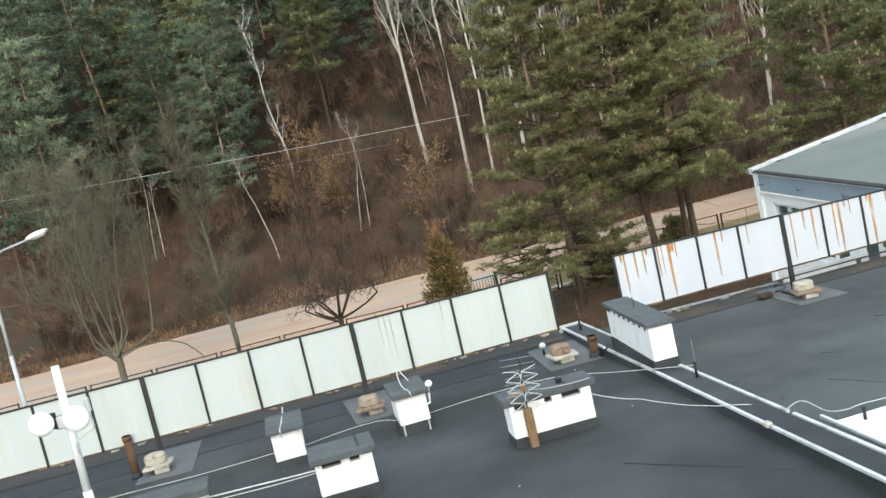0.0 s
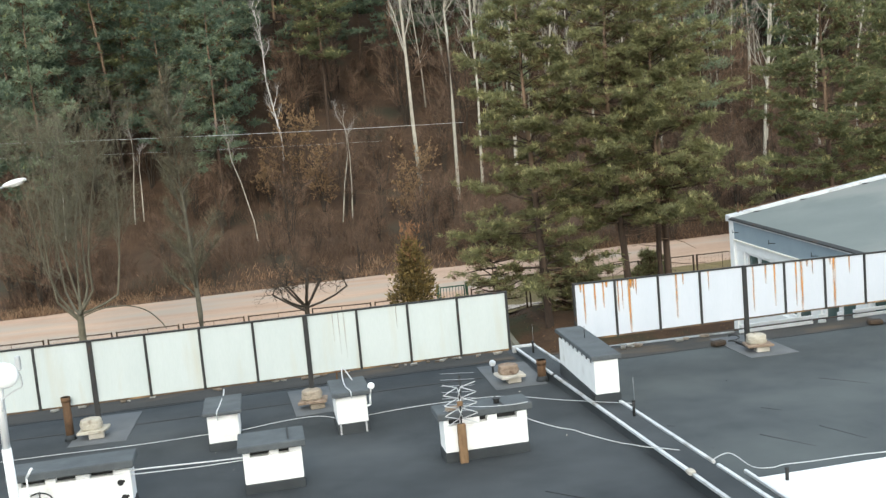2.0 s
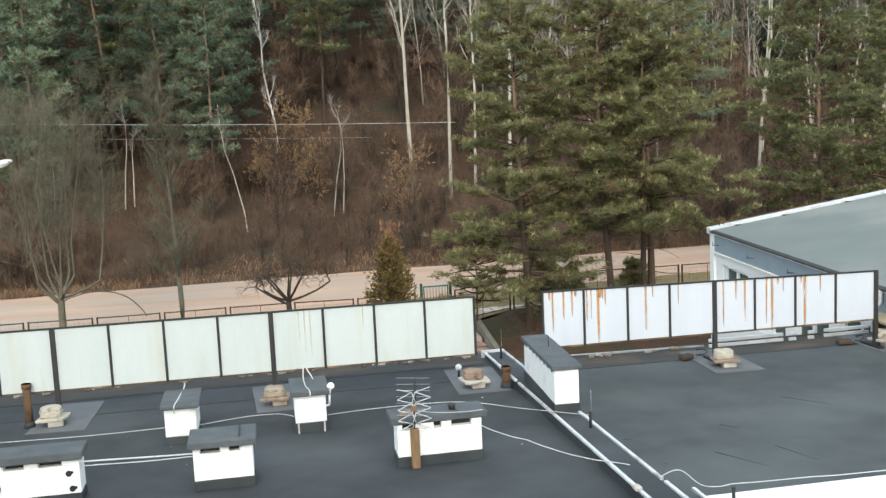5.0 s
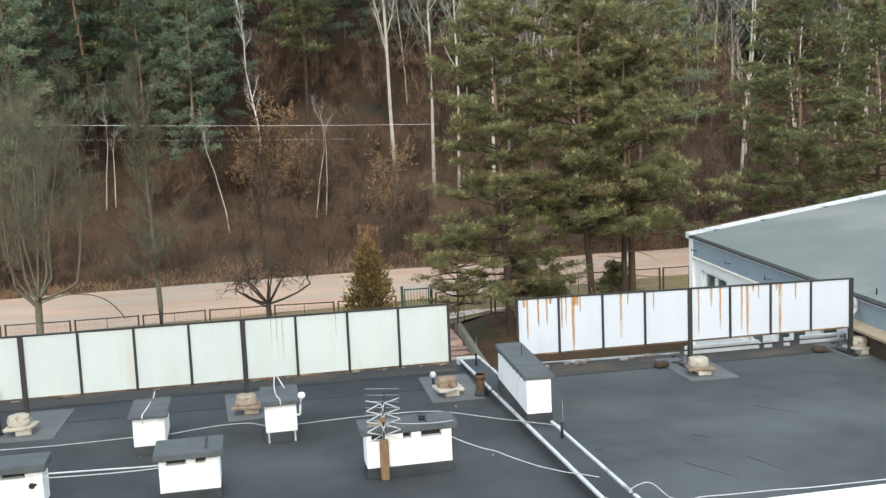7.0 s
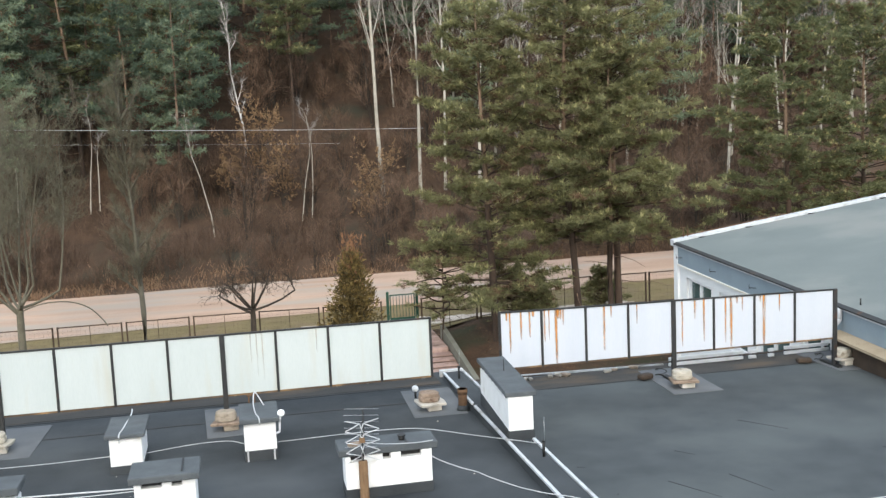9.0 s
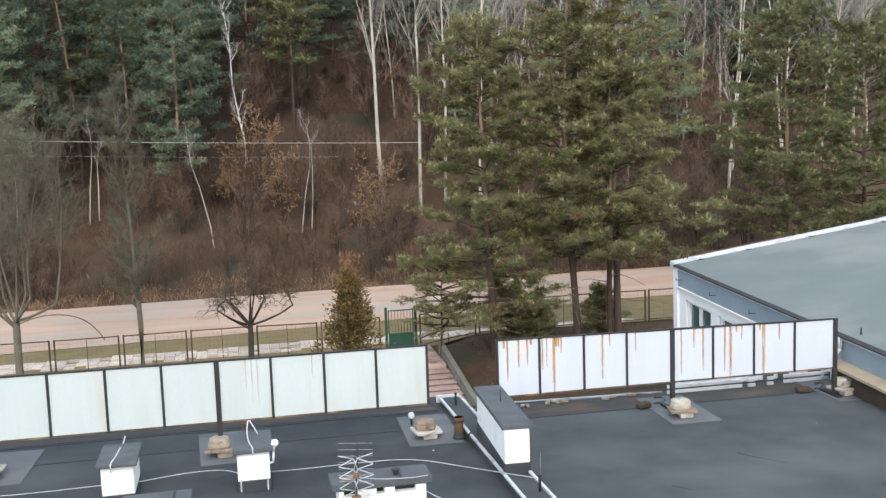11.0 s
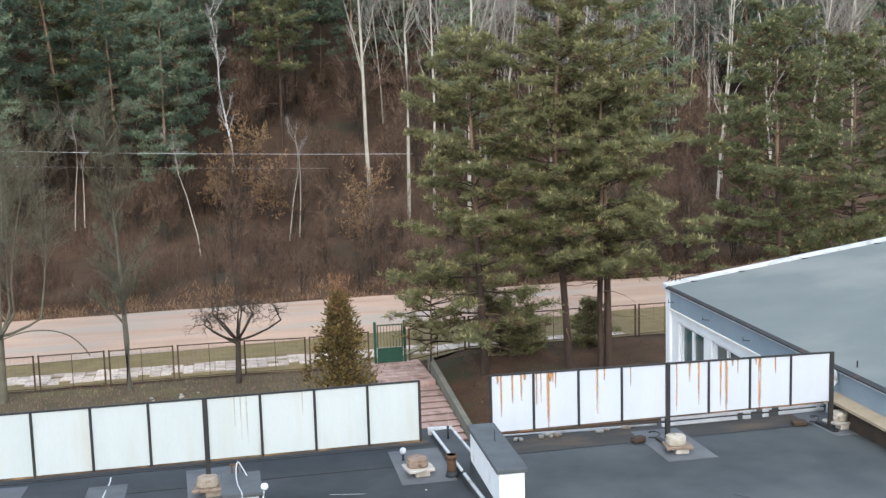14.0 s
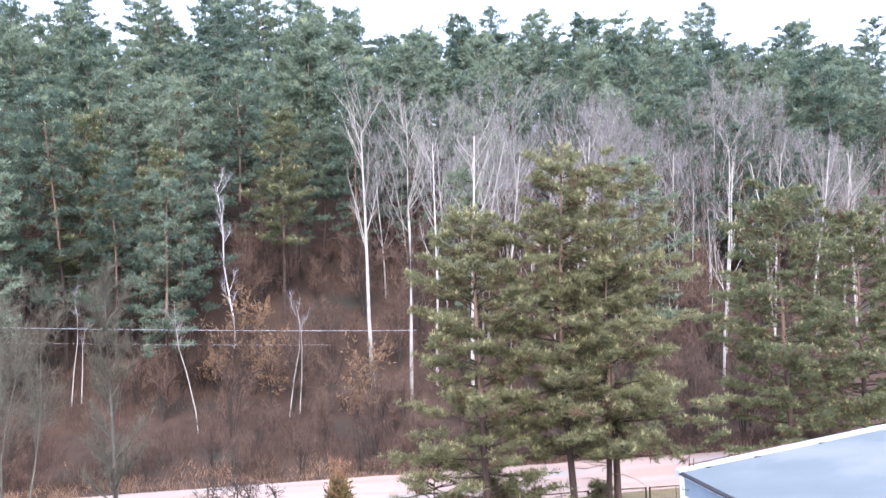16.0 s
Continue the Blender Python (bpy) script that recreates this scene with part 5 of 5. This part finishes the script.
plant(bare("apple_tree", 26, 3.35, 0.15, "low spreading leafless fruit tree inside the fence", "tree", "bark_dark", "twig", spread=1.3, levels=2, kids=8, twigs=700, twig_len=0.36, twig_w=0.009, start=0.05, up=-0.03, jit=0.28, stems=9, split=2.1, limb=1.6, limb_r=0.62, flare=1.15, droop=0.15), 3.05, 45.4)

# pale trunks on the slope
def pale_tree(name, seed, x, y, H, r0, label, bark="bark_aspen", lean=0.0, kids=10, start=0.45, spread=0.28, twigs=700, jit=0.03, levels=2, spine=(), z=None, limb=0.55, limb_r=0.4):
    t = bare(name, seed, H, r0, label, "tree", bark, "twig_pale", spread=spread, levels=levels, kids=kids, twigs=twigs, twig_len=0.6, twig_w=0.008, start=start, up=0.12, lean=lean, jit=jit, limb_r=limb_r, spine=spine, limb=limb)
    return plant(t, x, y, 0, 1.0, z)


pale_tree("birch", 41, 3.41, 82.5, 14.0, 0.14, "slender crooked white birch on the slope", "bark_birch", kids=14, start=0.4, spread=0.42, twigs=1000, jit=0.06, limb=0.42,
          spine=((-0.05, -0.6), (0.03, 0.33), (0.3, 1.8), (0.52, 3.0), (0.46, 4.35), (0.12, 6.35), (-0.27, 8.79), (-0.29, 10.98), (-0.41, 12.72), (-0.71, 15.1)), z=ground_z(3.41, 82.5))
pale_tree("aspen", 42, 14.0, 75.5, 23.0, 0.19, "tall pale leafless aspen on the slope", kids=14, start=0.41, spread=0.45, twigs=320, jit=0.05,
          spine=((-0.05, -0.5), (-0.26, 3.02), (-0.41, 7.25), (-0.46, 11.43), (-0.53, 15.13), (-0.61, 17.6), (-0.7, 20.5), (-0.65, 23.0)))
pale_tree("aspen", 43, 17.1, 78.0, 22.5, 0.16, "tall pale leafless aspen on the slope", kids=14, start=0.41, spread=0.45, twigs=320, jit=0.05,
          spine=((0.03, -0.3), (0.1, 3.5), (0.17, 7.0), (0.21, 12.6), (0.14, 14.3), (0.13, 16.9), (0.2, 19.8), (0.1, 22.3)))
pale_tree("aspen", 44, 22.4, 79.5, 22.5, 0.17, "tall pale leafless aspen on the slope", kids=14, start=0.41, spread=0.45, twigs=320, jit=0.05)
pale_tree("aspen", 45, 19.6, 80.0, 22.0, 0.13, "thin pale leafless aspen on the slope", kids=10, start=0.45, spread=0.45, twigs=250, jit=0.05)
pale_tree("aspen", 46, 43.4, 77.5, 20.0, 0.14, "tall pale leafless aspen on the slope", kids=11, start=0.35, spread=0.4, twigs=250,
          spine=((-0.25, -0.3), (0.05, 4.58), (0.44, 8.29), (0.82, 12.9), (1.04, 17.45), (1.1, 20.0)))
for i, (x, y, h) in enumerate(((31, 84, 20), (34, 86, 21), (36.5, 83, 17), (47, 84, 19), (51, 82, 20), (53, 86, 19), (56, 84, 20), (59.5, 85, 19), (28, 88, 18), (39, 90, 17), (63, 88, 19), (45, 90, 18), (25.5, 86, 18))):
    pale_tree("aspen", 60 + i, x, y, h, 0.12, "pale leafless tree among the pines", kids=10, start=0.4, twigs=300, spread=0.5, jit=0.06)
for i, (x, y, h, sp) in enumerate(((-7.7, 77.5, 8.0, ((-0.02, -0.2), (0.19, 2.54), (0.44, 4.58), (0.48, 6.21), (0.3, 7.6))), (-7.1, 78.0, 5.0, ((0, -0.2), (0.11, 2.3), (0.14, 4.0), (0.3, 5.2))),
                                   (1.1, 73.0, 9.5, ((0.1, -0.4), (-0.07, 1.5), (-0.38, 2.92), (-0.68, 4.32), (-1.17, 5.92), (-1.34, 7.5), (-1.43, 9.25))), (7.65, 76.0, 8.0, ((-0.05, -0.3), (0.39, 2.9), (0.82, 4.98), (0.85, 6.66), (0.63, 8.1))),
                                   (8.4, 76.5, 7.8, ((0, -0.3), (0.22, 2.65), (0.28, 4.76), (0.22, 6.45), (-0.05, 7.8))), (-12.5, 76, 8, ((0, -0.2), (0.2, 3), (0.1, 7))), (24.5, 76, 9, ((0, -0.2), (0.2, 4), (0.0, 8.6))))):
    pale_tree("young_birch", 80 + i, x, y, h, 0.055, "thin crooked pale young birch on the slope", "bark_aspen", kids=4, start=0.6, twigs=160, jit=0.07, spread=0.32, spine=sp, limb_r=0.27)

# shrubs with dry leaves
def leafy(seed, x, y, h, label, n=2600):
    ob = bare("shrub", seed, h, 0.05, label, "shrub", "bark_dark", "rusty_leaves", spread=0.6, levels=3, kids=6, twigs=n, twig_len=0.16, twig_w=0.042, stems=6, start=0.15, jit=0.12)
    return plant(ob, x, y)


leafy(91, 5.0, 80.0, 8.2, "shrub holding ochre dry leaves on the slope", 6500)
leafy(92, 6.6, 78.5, 5.0, "shrub holding ochre dry leaves on the slope")
leafy(95, 2.6, 79.5, 4.5, "shrub holding ochre dry leaves on the slope")
leafy(93, 13.6, 74.0, 6.5, "shrub holding reddish dry leaves on the slope")
leafy(94, 12.4, 73.0, 4.0, "shrub holding reddish dry leaves on the slope")

# undergrowth: four grown bushes, planted many times
bushes = [bare("bare_bush", 100 + i, (4.2, 5.4, 3.4, 7.0)[i], 0.04, "leafless brown bush on the wooded slope", "bush", "bark_dark", "twig", spread=0.5, levels=2, kids=4, twigs=900, twig_len=0.8, twig_w=0.012, stems=6, start=0.15, steps0=4) for i in range(4)]
for b in bushes:
    b["group"] = "undergrowth bushes"
rb = random.Random(77)
spots = []
while len(spots) < 285:
    y = 65.2 + 42 * rb.random() ** 1.4
    x = 2.6 + 0.2 * y + rb.uniform(-0.46, 0.46) * y
    spots.append((x, y))
for i, (x, y) in enumerate(spots):
    s = rb.uniform(0.75, 1.5)
    if y < 81:
        s *= (0.5 if y < 73 else 0.66) if -12 < x < 26 else 0.7
    m = pose(x, y, ground_z(x, y), 0, 0, rb.uniform(0, 360)) @ Matrix.Diagonal((s, s, s, 1))
    if i < 4:
        bushes[i].matrix_basis = m
    else:
        copy_thing(bushes[i % 4], m)

# grey leafless trees standing thick behind the clearing
greys = [bare("bare_tree", 130 + i, (17.0, 15.0, 19.0)[i], 0.10, "slender grey leafless tree behind the clearing", "tree", "bark_aspen", "twig_pale", spread=0.4, levels=2, kids=11, twigs=1500, twig_len=0.9, twig_w=0.011, start=0.3, up=0.1, jit=0.04, limb_r=0.3, steps0=4) for i in range(3)]
for g in greys:
    g["group"] = "grey leafless trees"
for i in range(46):
    x, y = rb.uniform(15, 68), rb.uniform(87, 99)
    s = rb.uniform(0.75, 1.15)
    m = pose(x, y, ground_z(x, y), 0, 0, rb.uniform(0, 360)) @ Matrix.Diagonal((s, s, s, 1))
    if i < 3:
        greys[i].matrix_basis = m
    else:
        copy_thing(greys[i % 3], m)

# the pine wood on the hill
HP = "tall dark green pine in the hillside wood"
mid_pines = [pine("hill_pine", 200 + i, (20.5, 22.5, 19, 21.5)[i], (6, 7.5, 5, 6.5)[i], (3.6, 3.4, 3.9, 3.5)[i], 9, 9, 0.44, 0.056, "needles", "needles_tip", HP, 0.16, dead=5, gap=0.82, shoots=0.22, pad=1.25) for i in range(4)]
far_pines = [pine("hill_pine", 210 + i, (20.5, 22.5, 19)[i], (9, 10, 8)[i], (3.8, 3.6, 4.1)[i], 8, 7, 0.58, 0.085, "needles", "needles_tip", HP, 0.16, dead=0, gap=0.85, shoots=0.2, brown=0, pad=1.4) for i in range(3)]
rp = random.Random(8)
used = {"mid": 0, "far": 0}
y = 72.0
while y < 158:
    step = 5.3 + 0.008 * (y - 70)
    x = 2.6 + 0.2 * y - 0.49 * y + rp.uniform(0, step)
    while x < 2.6 + 0.2 * y + 0.53 * y:
        xx, yy = x + rp.uniform(-1.5, 1.5), y + rp.uniform(-1.8, 1.8)
        clearing = (yy < 98 and 2.0 < xx < 66 and not (xx > 48 and yy > 90)) or (yy < 80 and -12 < xx < 5)
        if not clearing or rp.random() < 0.05:
            s = rp.uniform(0.72, 1.12)
            m = pose(xx, yy, ground_z(xx, yy) - 0.2, rp.uniform(-2, 2), rp.uniform(-2, 2), rp.uniform(0, 360)) @ Matrix.Diagonal((s, s, s, 1))
            key, pool = ("mid", mid_pines) if yy < 104 else ("far", far_pines)
            if used[key] < len(pool):
                pool[used[key]].matrix_basis = m
            else:
                copy_thing(pool[used[key] % len(pool)], m)
            used[key] += 1
        x += step
    y += step * 0.95

# thin brush between the bushes
rg3 = np.random.default_rng(21)
n = 70000
gy = 65.0 + 40 * rg3.random(n) ** 1.5
gx = 2.6 + 0.2 * gy + rg3.uniform(-0.47, 0.47, n) * gy
keep = np.array([noise.noise(Vector((a * 0.22, b * 0.22, 7))) for a, b in zip(gx, gy)]) > -0.12
gx, gy = gx[keep], gy[keep]
n = len(gx)
gz = np.array([ground_z(a, b) for a, b in zip(gx, gy)])
d3 = np.stack([rg3.normal(0, 0.5, n), rg3.normal(0, 0.5, n), np.ones(n)], 1)
v, f = blades(np.stack([gx, gy, gz - 0.05], 1), d3 / np.linalg.norm(d3, axis=1)[:, None], 1.2, 0.016, rg3)
tagged(raw("brush", v, f, "twig"), "thin brown leafless brush covering the wooded slope", "undergrowth", kind="stuff")
n = 9000
gx, gy = rg3.uniform(-14, 12, n), rg3.uniform(38, 46.7, n)
gz = np.array([ground_z(a, b) for a, b in zip(gx, gy)]) + 0.02
d3 = np.stack([rg3.normal(0, 0.6, n), rg3.normal(0, 0.6, n), np.ones(n)], 1)
v, f = blades(np.stack([gx, gy, gz], 1), d3 / np.linalg.norm(d3, axis=1)[:, None], 0.16, 0.012, rg3)
tagged(raw("lawn_grass", v, f, "straw"), "short withered grass tufts on the lawn", "grass", kind="stuff")
for k in range(9):
    bm = bmesh.new()
    bmesh.ops.create_icosphere(bm, subdivisions=1, radius=rb.uniform(0.05, 0.11), matrix=Matrix.Diagonal((1.3, 1, 0.6, 1)))
    g = finish("rubble", bm, "concrete")
    gx, gy = rb.gauss(0.2, 0.7), rb.gauss(43.6, 0.5)
    g.matrix_basis = pose(gx, gy, ground_z(gx, gy) + 0.06, 0, 0, rb.uniform(0, 360))
    tagged(g, "pale stone lying on the winter lawn", "rubble", "lawn rubble")

# dry grass along the foot of the slope and the verge
rg2 = np.random.default_rng(12)
n = 40000
gx = rg2.uniform(-30, 60, n)
gy = np.array([road_far(a) for a in gx]) + np.abs(rg2.normal(0, 1.6, n)) + 0.1
keep = np.array([noise.noise(Vector((a * 0.5, b * 0.9, 2))) for a, b in zip(gx, gy)]) > rg2.uniform(-0.3, 0.4, n)
gx, gy = gx[keep], gy[keep]
n = len(gx)
gz = np.array([ground_z(a, b) for a, b in zip(gx, gy)])
d = np.stack([rg2.normal(0, 0.6, n), rg2.normal(0, 0.6, n), np.ones(n)], 1)
v, f = blades(np.stack([gx, gy, gz], 1), d / np.linalg.norm(d, axis=1)[:, None], 0.5, 0.022, rg2)
tagged(raw("dry_grass", v, f, "straw"), "tall withered reddish grass along the road edge", "dry grass", kind="stuff")
n = 7000
gx, gy = rg2.uniform(11.9, 30, n), rg2.uniform(25, 46.5, n)
gz = np.array([ground_z(a, b) for a, b in zip(gx, gy)]) + 0.015
d = np.stack([rg2.normal(0, 1, n), rg2.normal(0, 1, n), rg2.uniform(0.0, 0.5, n)], 1)
v, f = blades(np.stack([gx, gy, gz], 1), d / np.linalg.norm(d, axis=1)[:, None], 0.1, 0.035, rg2)
tagged(raw("fallen_leaves", v, f, "brown_leaves"), "fallen brown leaves scattered over the bank", "fallen leaves", kind="stuff")
